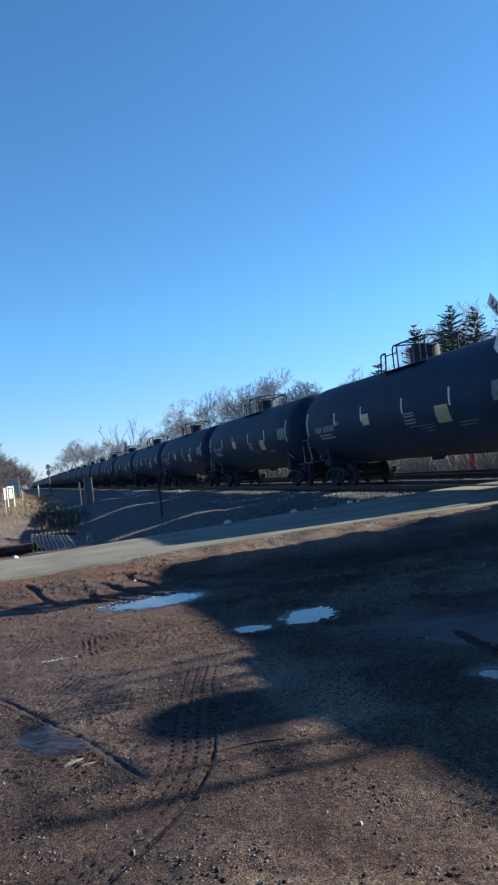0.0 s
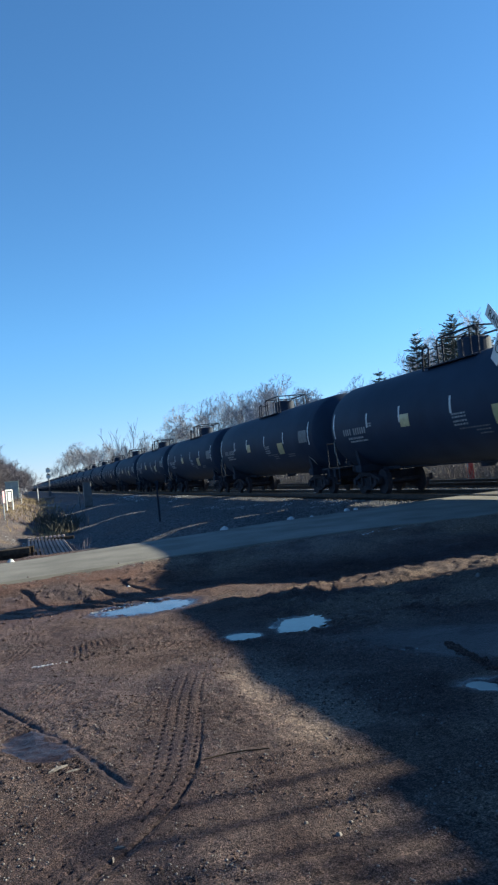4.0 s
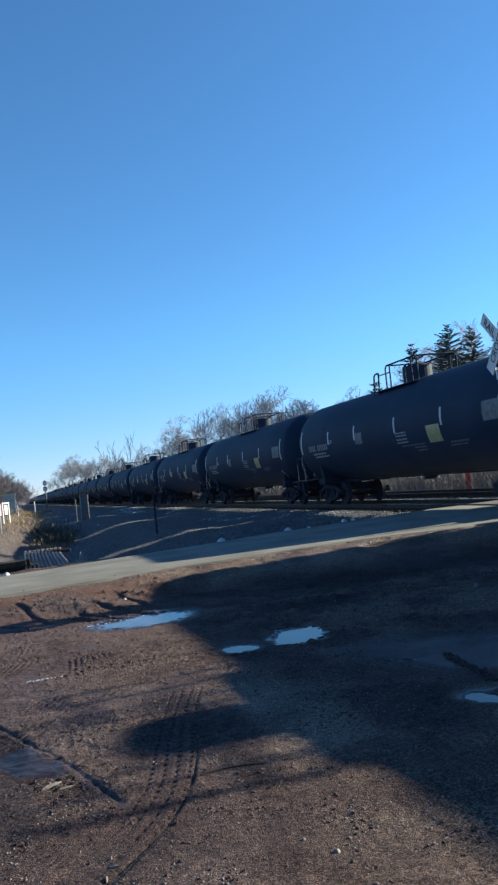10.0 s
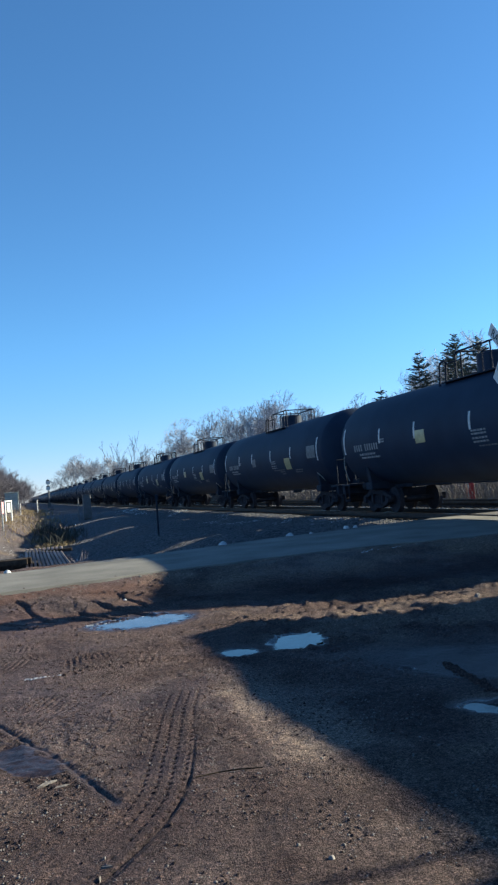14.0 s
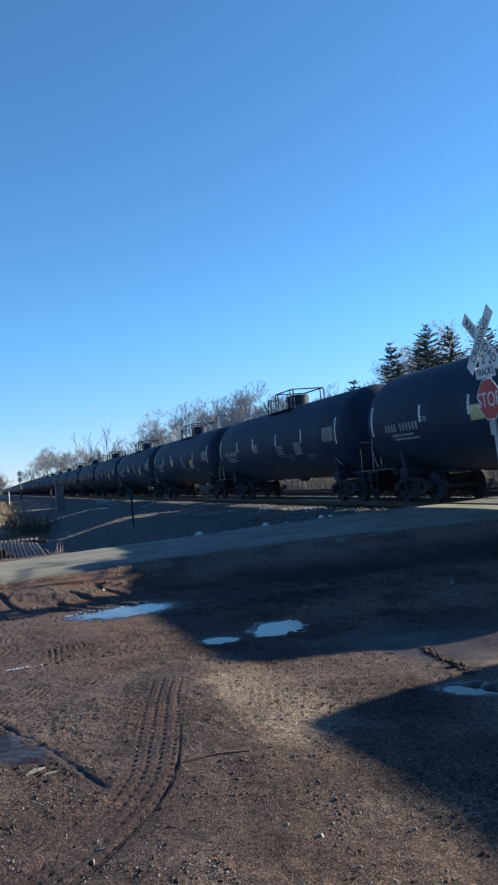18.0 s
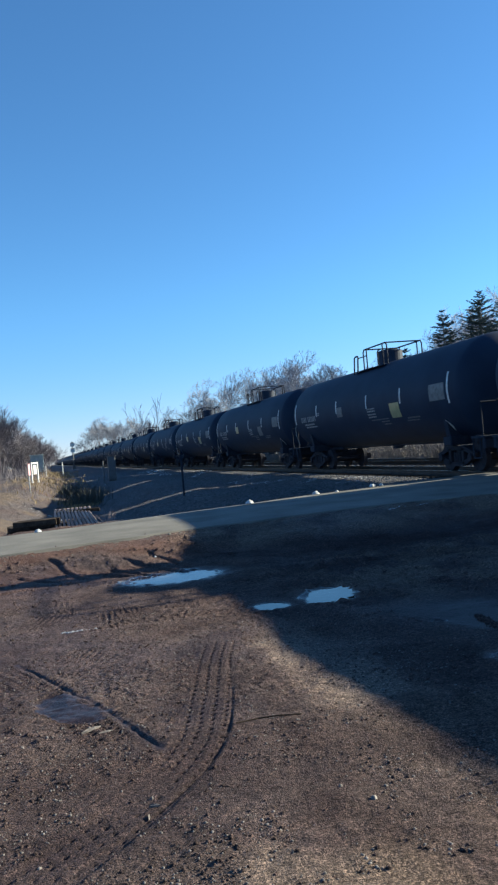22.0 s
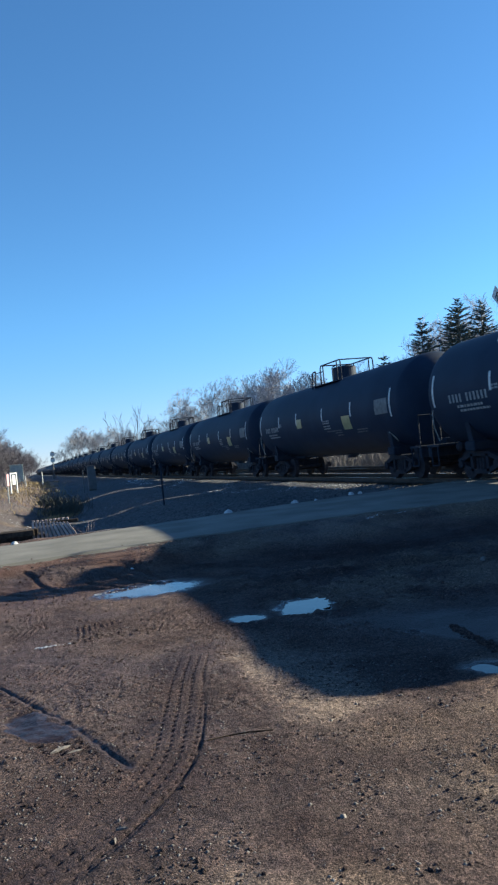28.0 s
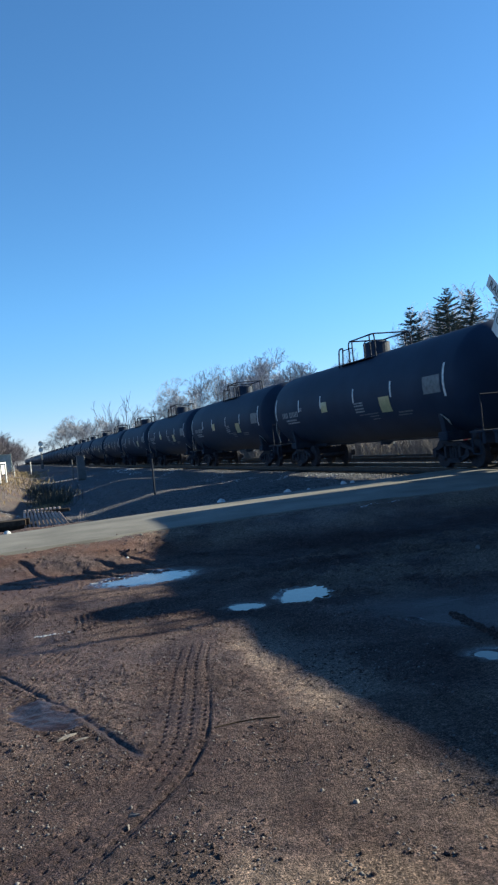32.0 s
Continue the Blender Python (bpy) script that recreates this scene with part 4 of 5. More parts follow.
# ---- signs and railway fixtures ----
def letters(text, height, mat, parent, m, name="lettering", squeeze=1.0):
    cu = bpy.data.curves.new("text", "FONT")
    cu.body, cu.align_x, cu.align_y, cu.extrude = text, "CENTER", "CENTER", 0.002
    tmp = new("text", cu)
    bpy.context.view_layer.update()
    me = bpy.data.meshes.new_from_object(tmp.evaluated_get(bpy.context.evaluated_depsgraph_get()))
    bpy.data.objects.remove(tmp)
    zs = [v.co.y for v in me.vertices]
    k = height / (max(zs) - min(zs))
    mid = (max(zs) + min(zs)) / 2
    for v in me.vertices:
        v.co = m @ Vector((v.co.x * k * squeeze, -v.co.z, (v.co.y - mid) * k))
    me.materials.clear()
    me.materials.append(mat)
    ob = new(name, me)
    ob.parent = parent
    return ob


def plate(outline, y0, y1):
    """A flat sheet cut to an outline in x and z."""
    bm = bmesh.new()
    a = [bm.verts.new((x, y0, z)) for x, z in outline]
    b = [bm.verts.new((x, y1, z)) for x, z in outline]
    n = len(outline)
    bm.faces.new(a)
    bm.faces.new(b[::-1])
    for k in range(n):
        bm.faces.new((a[k], b[k], b[(k + 1) % n], a[(k + 1) % n]))
    bmesh.ops.recalc_face_normals(bm, faces=bm.faces)
    return bm


def build_crossing_sign():
    x, y = -4.56, 12.85
    g = level(x, y)
    s = thing("crossing_sign", "white railroad crossbuck with a red stop sign on a metal post", "road sign",
              Matrix.Translation((x, y, 0)) @ Matrix.Rotation(radians(-3.1), 4, "Y") @ Matrix.Rotation(radians(-95.0), 4, "Z"))
    part("post", box(bmesh.new(), -0.045, 0.045, 0.01, 0.07, g - 0.3, 3.80, 0.01), M_GALV, s, "grey metal sign post")
    for text, ang, yy in (("RAIL   ROAD", -45, -0.014), ("CROSSING", 45, -0.034)):
        turn = Matrix.Translation((0, 0, 3.47)) @ Matrix.Rotation(-radians(ang), 4, "Y")
        bm = box(bmesh.new(), -0.72, 0.72, yy - 0.006, yy + 0.006, -0.128, 0.128, 0.003)
        bm.transform(turn)
        b = part("blade", bm, M_SIGNW, s, "white crossbuck blade")
        letters(text, 0.155, M_BLACK, b, turn @ Matrix.Translation((0, yy - 0.009, 0)), squeeze=0.98 if ang < 0 else 0.94)
    p = part("tracks_plate", plate([(-0.34, 2.77), (0.34, 2.77), (0.34, 3.0), (0.17, 3.0), (0.17, 3.27), (-0.17, 3.27), (-0.17, 3.0), (-0.34, 3.0)], -0.012, 0.0), M_SIGNW, s, "white plate that counts the tracks")
    letters("TRACKS", 0.13, M_BLACK, p, Matrix.Translation((0, -0.016, 2.885)), squeeze=0.92)
    letters("2", 0.17, M_BLACK, p, Matrix.Translation((0, -0.016, 3.12)))
    oct_pts = lambda r: [(r * math.cos(radians(22.5 + 45 * k)), 2.37 + r * math.sin(radians(22.5 + 45 * k))) for k in range(8)]
    r = 0.415
    st = part("stop_plate", plate(oct_pts(r), -0.012, 0.0), M_SIGNW, s, "red octagonal stop sign with white border")
    part("stop_face", plate(oct_pts(r - 0.022), -0.016, -0.012), M_RED, st)
    letters("STOP", 0.27, M_SIGNW, st, Matrix.Translation((0, -0.020, 2.37)), squeeze=0.92)
    part("small_plate", box(bmesh.new(), -0.10, 0.10, -0.012, 0.0, 1.70, 1.97, 0.003), M_GALV, s, "plain grey plate under the stop sign")


build_crossing_sign()


def build_signal():
    x, y = -6.43, 199.0
    g = level(x, y)
    s = thing("railway_signal", "tall railway signal mast with white-rimmed lamp heads", "railway signal", pose(x, y, g))
    part("mast", bars([(0, 0, -0.2), (0, 0, 6.3 - g)], 0.12, 10), M_CABINET, s)
    for z in (5.6, 4.2):
        h = part("lamp_head", box(bmesh.new(), -0.42, 0.42, -0.22, 0.1, z - g - 0.5, z - g + 0.5, 0.08), M_BLACK, s, "signal head with a white-edged backplate")
        part("backplate", box(bmesh.new(), -0.5, 0.5, -0.26, -0.23, z - g - 0.50, z - g + 0.30, 0.02), M_STRIPE, h)
    bm = bmesh.new()
    for xx in (-0.2, 0.2):
        tube(bm, (xx, 0.15, 0), (xx, 0.15, 5.2 - g), 0.025, 0.025, 5)
    for k in range(14):
        tube(bm, (-0.2, 0.15, 0.3 + 0.36 * k), (0.2, 0.15, 0.3 + 0.36 * k), 0.02, 0.02, 4)
    part("ladder", bm, M_CABINET, s)
    part("base_box", box(bmesh.new(), -0.35, 0.35, -0.3, 0.3, -0.2, 1.1, 0.03), M_CABINET, s)


build_signal()


def build_cabinet(x, y, z1, w, label):
    g = level(x, y)
    c = thing("signal_cabinet", label, "cabinet", pose(x, y, g))
    part("body", box(bmesh.new(), -w / 2, w / 2, -0.3, 0.3, 0.12, z1 - g - 0.06, 0.02), M_CABINET, c)
    part("lid", box(bmesh.new(), -w / 2 - 0.04, w / 2 + 0.04, -0.36, 0.36, z1 - g - 0.06, z1 - g, 0.015), M_CABINET, c)
    part("door", box(bmesh.new(), -w / 2 + 0.05, w / 2 - 0.05, -0.325, -0.303, 0.2, z1 - g - 0.14, 0.01), M_CABINET, c)
    part("plinth", box(bmesh.new(), -w / 2 + 0.04, w / 2 - 0.04, -0.26, 0.26, -0.3, 0.12), M_PANEL, c)


build_cabinet(-7.95, 70, 1.62, 0.66, "silver trackside signal cabinet on a concrete base")


def build_post(x, y, z1, r, mat, label, name="marker_post", top=None, turn=0):
    g = level(x, y)
    p = thing(name, label, "post", pose(x, y, g, 0, 0, turn))
    part("shaft", bars([(0, 0, -0.3), (0, 0, z1 - g)], r, 8), mat, p)
    if top:
        tm, w, h, lab = top
        part("marker", box(bmesh.new(), -w / 2, w / 2, -r - 0.02, -r, z1 - g - h, z1 - g + 0.02, 0.004), tm, p, lab)
    return p


build_post(-7.54, 36.4, 1.25, 0.045, M_FRAME, "slim dark wooden post in the verge", top=(M_FRAME, 0.14, 0.2, "small dark tag"))
build_post(-8.7, 69.5, 1.3, 0.05, M_CABINET, "thin grey pole beside the cabinet", "pole")
build_post(-14.55, 56, 1.50, 0.05, M_GALV, "marker post with a pale pink panel", turn=50, top=(M_PINK, 0.20, 0.75, "pale pinkish marker panel"))
build_post(-13.3, 100, 1.25, 0.06, M_SIGNW, "short white marker post in the grass")
build_post(-11.0, 116, 1.5, 0.07, M_SIGNW, "short white marker post in the grass")
build_post(-18.0, 75, 1.3, 0.05, M_SIGNW, "short white marker post by the thicket")
g = 0.45
frame_ob = thing("white_gate_frame", "white painted frame with a boxy panel on two legs", "frame", pose(-14.2, 60, g, 0, 0, 50))
for xx in (-0.32, 0.32):
    part("leg", box(bmesh.new(), xx - 0.045, xx + 0.045, -0.045, 0.045, -0.3, 1.62 - g, 0.01), M_SIGNW, frame_ob)
part("crossbar", box(bmesh.new(), -0.26, 0.26, -0.05, 0.05, 1.5 - g, 1.6 - g, 0.01), M_SIGNW, frame_ob)
part("panel", box(bmesh.new(), -0.2, 0.12, -0.09, -0.01, 0.75 - g, 1.42 - g, 0.01), M_SIGNW, frame_ob)
g = level(-14.4, 126)
shed = thing("equipment_shed", "dull grey-green trackside equipment shed", "shed", pose(-14.4, 126, g))
part("wall", box(bmesh.new(), -0.95, 0.95, -0.9, 0.9, -0.2, 2.85 - g, 0.02), M_TEAL, shed)
part("roof", box(bmesh.new(), -1.07, 1.07, -1.02, 1.02, 2.85 - g, 2.95 - g, 0.02), M_TEAL, shed)
part("door", box(bmesh.new(), -0.45, 0.45, -0.93, -0.903, 0.05, 1.9, 0.01), M_TEAL, shed)

g = level(7.3, 34.6)
red = thing("red_marker", "red trackside marker with a white edge strip", "marker", pose(7.3, 34.6, g, 0, 0, -20))
part("board", box(bmesh.new(), -0.17, 0.17, -0.03, 0.03, -0.2, 1.05 - g, 0.01), M_RED, red)
part("strip", box(bmesh.new(), -0.16, -0.09, -0.036, -0.031, 0.12, 0.85 - g, 0.002), M_STRIPE, red, "white edge strip")

# a siding that curves in from the side
siding = thing("siding_track", "rusty rails of a curved siding in grey ballast", "railway track", kind="structure", group="railway tracks")
SIDING = soft_line([(-30, 76), (-24, 86), (-18.5, 97), (-15.4, 106), (-12.1, 118), (-9.0, 136), (-6.6, 165)])
for off in (0.0, 1.5):
    pts = []
    for (ax, ay), (bx, by) in zip(SIDING, SIDING[1:]):
        n = math.hypot(bx - ax, by - ay)
        px, py = ax - (by - ay) / n * off, ay + (bx - ax) / n * off
        pts.append((px, py, level(ax, ay) + 0.10))
    bm = bmesh.new()
    for p, q in zip(pts, pts[1:]):
        tube(bm, p, q, 0.075, 0.075, 6)
    part("rail", bm, M_RAIL, siding, "rusty curved rail")

# a stack of old ties and a fan of pale slats in the pit beyond the road
for k in range(5):
    yy, zz = 24.2 + 0.30 * (k % 3) + 0.6 * (k // 3), -0.62 + 0.30 * (k // 3)
    bm = box(bmesh.new(), -0.62, 0.62, -0.12, 0.12, -0.09, 0.09, 0.015)
    thing("old_tie", "dark cut-off of a timber railway tie on the pile", "timber", pose(-13.85 - 0.12 * (k % 2), yy, zz, 0, 0, -3 + 2 * (k % 4)), group="pile of old ties", bm=bm, mat=M_TIE)
slat_mesh = mesh_of("slat", box(bmesh.new(), -0.034, 0.034, -0.012, 0.012, 0.0, 0.56, 0.005), M_PALE)
fan = thing("slat_rack", "dark rack with a fan of pale weathered slats", "timber rack", pose(-12.62, 25.2, -0.62))
part("bottom_beam", box(bmesh.new(), -0.80, 0.80, -0.08, 0.08, -0.35, 0.04, 0.015), M_TIE, fan)
part("top_beam", box(bmesh.new(), -0.78, 0.60, 0.16, 0.26, 0.44, 0.54, 0.015), M_TIE, fan)
peg_mesh = mesh_of("peg", box(bmesh.new(), -0.04, 0.04, -0.03, 0.03, 0.0, 0.07, 0.01), M_PALE)
for k in range(9):
    o = new("peg", peg_mesh)
    o.parent = fan
    o.matrix_basis = pose(-0.72 + 0.125 * k, 0.21, 0.54, 0, 0, 9 * math.sin(k * 2.1))
for k in range(11):
    o = new("slat", slat_mesh)
    o.parent = fan
    o.matrix_basis = pose(-0.74 + 0.128 * k, -0.02, 0.0, -4, -3.2 * k, 0)
for k in range(9):
    bm = box(bmesh.new(), -0.9, 0.9, -0.14, 0.14, -0.09, 0.09, 0.018)
    thing("old_tie", "dark timber tie in a low stack at the road edge", "timber", pose(-13.9 + 0.06 * math.sin(k * 2.3), 26.0 + 0.31 * (k % 3), -0.93 + 0.19 * (k // 3), 0, 0, 4 + 1.5 * math.sin(k * 1.7)), group="stack of ties", bm=bm, mat=M_TIE)


# ---- snow, stones and crumbs ----
def lumps(name, spots, mat, label, category, seed, flat=0.5, kind="stuff", sides=6):
    """Irregular flattened lumps; spots: (x, y, radius)."""
    rnd = np.random.default_rng(seed)
    n = len(spots)
    sp = np.array(spots, float)
    z = land(sp[:, 0], sp[:, 1])[0]
    onroad = (sp[:, 1] > near_edge(sp[:, 0])) & (sp[:, 1] < far_edge(sp[:, 0]))
    z = np.where(onroad, road_z(sp[:, 0]) + 0.03, z)
    a = np.arange(sides) * math.tau / sides
    r = sp[:, 2][:, None] * rnd.uniform(0.65, 1.25, (n, sides))
    turn = rnd.uniform(0, math.tau, (n, 1))
    ring = np.stack([sp[:, :1] + r * np.cos(a + turn), sp[:, 1:2] + r * np.sin(a + turn), np.broadcast_to(z[:, None], (n, sides)) - 0.004], -1)
    r2 = r * rnd.uniform(0.45, 0.8, (n, 1))
    mid = np.stack([sp[:, :1] + r2 * np.cos(a + turn), sp[:, 1:2] + r2 * np.sin(a + turn), z[:, None] + sp[:, 2:3] * flat * rnd.uniform(0.6, 1.2, (n, sides))], -1)
    top = np.stack([sp[:, 0], sp[:, 1], z + sp[:, 2] * flat * rnd.uniform(1.0, 1.4, n)], -1)[:, None]
    co = np.concatenate([ring, mid, top], 1).reshape(-1, 3)
    step_n = 2 * sides + 1
    one = []
    for k in range(sides):
        j = (k + 1) % sides
        one += [(k, j, sides + k), (j, sides + j, sides + k), (sides + k, sides + j, 2 * sides)]
    faces = (np.array(one)[None] + (np.arange(n) * step_n)[:, None, None]).reshape(-1, 3)
    me = bpy.data.meshes.new(name)
    me.vertices.add(len(co))
    me.vertices.foreach_set("co", co.ravel())
    me.loops.add(faces.size)
    me.loops.foreach_set("vertex_index", faces.ravel().astype(np.int32))
    me.polygons.add(len(faces))
    me.polygons.foreach_set("loop_start", np.arange(len(faces)) * 3)
    me.update()
    me.materials.append(mat)
    return tagged(new(name, me), label, category, kind=kind)


RN = np.random.default_rng(77)


def strip_spots(pts, width, count, r0, r1):
    line = soft_line(pts)
    out = []
    for _ in range(count):
        k = int(RN.integers(len(line) - 1))
        t = RN.random()
        x = line[k][0] * (1 - t) + line[k + 1][0] * t
        y = line[k][1] * (1 - t) + line[k + 1][1] * t
        if noise.noise((x * 0.9, y * 0.9, 5)) < -0.5:
            continue
        out.append((x + RN.normal(0, width), y + RN.normal(0, width), RN.uniform(r0, r1)))
    return out


PALE_STRIPS = [  # line of the strip, half width, count, size: old snow left in furrows and along the ballast, and pale lumps for sunlit ballast
    ([(-3.5, 56.0), (-2.0, 59.0), (-1.4, 64.0)], 0.35, 170, 0.09), ([(-4.0, 67.0), (-3.2, 77.0), (-3.0, 84.0)], 0.5, 120, 0.13),
    ([(-4.1, 42.0), (-3.85, 37.4), (-3.1, 35.2)], 0.16, 170, 0.06), ([(-2.4, 45.0), (-3.6, 40.5)], 0.30, 110, 0.05), ([(-3.3, 32.3), (-2.85, 32.1), (-2.0, 34.5), (-1.5, 36.5)], 0.10, 110, 0.045),
    # the 320-lump strip paints sunlight on ballast stones
    ([(-3.0, 28.7), (-2.45, 27.6), (-2.0, 28.0)], 0.06, 70, 0.04), ([(-2.2, 30.6), (-1.6, 29.0), (-1.5, 27.6)], 0.30, 320, 0.045), ([(-7.05, 15.0), (-6.7, 15.05)], 0.03, 16, 0.024), ([(-6.4, 15.0), (-6.2, 15.02)], 0.025, 9, 0.026),
    ([(-12.9, 33), (-13.4, 40), (-14.6, 47)], 0.2, 60, 0.06)]
for pts, wid, cnt, size in PALE_STRIPS:
    lumps("snow_patch", strip_spots(pts, wid, cnt, size * 0.35, size), M_SNOW, "thin strip of pale lumps for old grey snow and sunlit ballast on the shaded verge", "snow", 5, 0.22)
for x, y, r in ((-13.82, 18.6, 0.13), (-8.70, 19.72, 0.17), (-6.75, 20.28, 0.16), (-6.15, 20.30, 0.08), (-4.95, 20.75, 0.15), (-4.66, 20.80, 0.12), (-11.95, 13.3, 0.05)):
    r *= 0.54
    lumps("snow_lump", [(x, y, r), (x + r * 0.5, y + r * 0.2, r * 0.75), (x - r * 0.5, y + r * 0.15, r * 0.6)], M_SNOW, "small lump of old snow at the road edge", "snow", int(r * 1000), 0.75, kind="", sides=9)
# ice along the long puddle
lumps("ice_rim", [(*mark(-12.75 + 0.0060 * k + RN.normal(0, 0.03), 11.00 + 0.0010 * k + RN.normal(0, 0.05)), RN.uniform(0.010, 0.040)) for k in range(0, 170, 2)], M_ICE, "broken rim of ice along the puddle", "ice", 3, 0.10)
lumps("ice_rim", [(*mark(-13.44 + RN.normal(0, 0.09), 8.2 + RN.normal(0, 0.012)), RN.uniform(0.010, 0.03)) for k in range(16)], M_ICE, "thin shards of ice in a rut", "ice", 4, 0.2)


edge_x = RN.uniform(-22, -3, 1500)
edge_y = near_edge(edge_x) - np.abs(RN.normal(0, 0.22, 1500)) - 0.02
on = fnoise(edge_x, edge_y, 0.7, 170) > -0.25
lumps("road_crumbs", np.stack([edge_x, edge_y, 0.006 + 0.028 * RN.random(1500) ** 3], -1)[on], M_ROAD, "broken crumbs of asphalt along the road edge", "rubble", 15, 0.35, sides=5)
clod_x = RN.uniform(-15.5, -10.9, 260)
clod_y = 13.7 + 0.12 * (clod_x + 13) + RN.normal(0, 0.4, 260)
lumps("soil_clods", np.stack([clod_x, clod_y, 0.010 + 0.032 * RN.random(260) ** 3], -1), M_SOIL, "torn clods on the eroded road bank", "soil", 16, 0.6, sides=6)


ridge_t = RN.random(260)
ridge = [(*mark(-10.05 - 0.20 * t + RN.normal(0, 0.022), 6.40 - 1.05 * t + RN.normal(0, 0.04)), 0.008 + 0.022 * RN.random() ** 2) for t in ridge_t]
lumps("pebble", [(-7.07, 10.8, 0.05), (-7.03, 10.83, 0.035)], M_STONE, "pale rock half sunk in the mud", "stone", 31, 0.8, kind="", sides=8)
lumps("soil_clods", ridge, M_SOIL, "dark ridge of churned mud beside a puddle", "soil", 17, 0.8, sides=6)


def scatter(n, x0, x1, y0, y1, r0, r1, power=2.5):
    x, y = RN.uniform(x0, x1, n), y0 + (y1 - y0) * RN.random(n) ** 1.6
    keep = fnoise(x, y, 0.8, 140) + 0.9 * vnoise(x, y, 0.15, 150) + RN.uniform(-0.8, 0.8, n) > -0.1
    keep &= (np.abs(along(*unmark(x, y), TREAD)[0]) > 0.17) | (RN.random(n) < 0.12)
    keep &= land(x, y)[1] < 0.6
    r = r0 + (r1 - r0) * RN.random(n) ** power
    return np.stack([x, y, r], -1)[keep]


lumps("soil_clods", scatter(26000, -14.7, -9.8, 3.0, 9.5, 0.003, 0.016, 3.5), M_SOIL, "crumbled clods of soil", "soil", 8, 0.5, sides=5)
lumps("soil_clods", scatter(6000, -14.6, -4.0, 8.5, 14.2, 0.006, 0.03, 3.5), M_SOIL, "crumbled clods of soil before the road", "soil", 9, 0.5, sides=5)
lumps("soil_clods", [p for p in scatter(2600, -14.7, -10.2, 3.0, 8.0, 0.004, 0.013, 3.0).tolist() if fnoise(np.array(p[0]), np.array(p[1]), 0.5, 145) > 0.45],
      M_SOIL, "larger clods of churned soil", "soil", 14, 0.55, sides=6)
lumps("gravel", scatter(19000, -14.7, -10.0, 3.0, 9.0, 0.003, 0.012, 4.0), M_STONE, "scattered pale grit and pebbles", "gravel", 10, 0.45, sides=5)
for x, y, r in ((-12.37, 3.63, 0.035), (-12.06, 5.0, 0.028), (-11.6, 4.9, 0.03), (-13.22, 3.9, 0.026), (-13.35, 4.05, 0.022), (-12.28, 3.45, 0.04)):
    x, y = mark(x, y)
    lumps("pebble", [(x, y, r * 0.4)], M_STONE, "pale loose stone on the dirt", "stone", int(x * -100), 0.8, kind="", sides=8)
x, y = RN.uniform(-4.2, -1.4, 9000), RN.uniform(22.6, 62, 9000)
lumps("ballast", np.stack([x, y, RN.uniform(0.016, 0.036, 9000)], -1), M_BALLAST, "grey crushed-stone ballast beside the rails", "ballast", 12, 0.9, sides=5)
x, y = RN.uniform(-0.6, 3.6, 5000), RN.uniform(22.6, 50, 5000)
lumps("ballast", np.stack([x, y, RN.uniform(0.016, 0.036, 5000)], -1), M_BALLAST, "grey crushed-stone ballast between the tracks", "ballast", 13, 0.7, sides=5)
twig_pts = [(*mark(*p), level(*mark(*p)) + 0.010) for p in ((-12.62, 4.70), (-12.48, 4.73), (-12.36, 4.72), (-12.22, 4.70))]
bm = bars(twig_pts, 0.005, 5)
thing("twig", "short dark twig lying on the dirt", "twig", bm=bm, mat=M_TIE)
for x, y, turn, ln in ((-13.44, 5.06, 35, 0.075), (-13.36, 4.99, 20, 0.05), (-13.22, 3.80, -10, 0.028), (-13.26, 3.70, 80, 0.024)):
    bm = bmesh.new()
    pts = [(-ln, 0, 0.004), (-ln * 0.3, ln * 0.14, 0.010), (ln * 0.4, ln * 0.10, 0.009), (ln, -ln * 0.05, 0.003), (ln * 0.3, -ln * 0.16, 0.004), (-ln * 0.5, -ln * 0.12, 0.004)]
    top = [bm.verts.new(p) for p in pts]
    low = [bm.verts.new((p[0], p[1], -0.006)) for p in pts]
    bm.faces.new(top[::-1])
    for k in range(6):
        bm.faces.new((top[k], top[(k + 1) % 6], low[(k + 1) % 6], low[k]))
    bmesh.ops.recalc_face_normals(bm, faces=bm.faces)
    thing("bark_chip", "pale splinter of bark lying on the damp dirt", "bark chip", pose(*mark(x, y), level(*mark(x, y)) + 0.004, 0, 0, turn), group="bark chips", bm=bm, mat=M_STONE)


# ---- the train ----
TRAIN = (3.77346e-4, -2.214841e-2, -14.3565, 24.60)   # metres along the track by seconds, cubic
CAR = 18.2


def train_at(t):
    a, b, c, d = TRAIN
    return ((a * t + b) * t + c) * t + d


TANK_R, TANK_Z = 1.62, 2.55


def on_tank(y, z, lift=0.006):
    """A point on the camera-side skin of the tank."""
    dz = z - TANK_Z
    return Vector((-math.sqrt((TANK_R + lift) ** 2 - dz * dz), y, z))


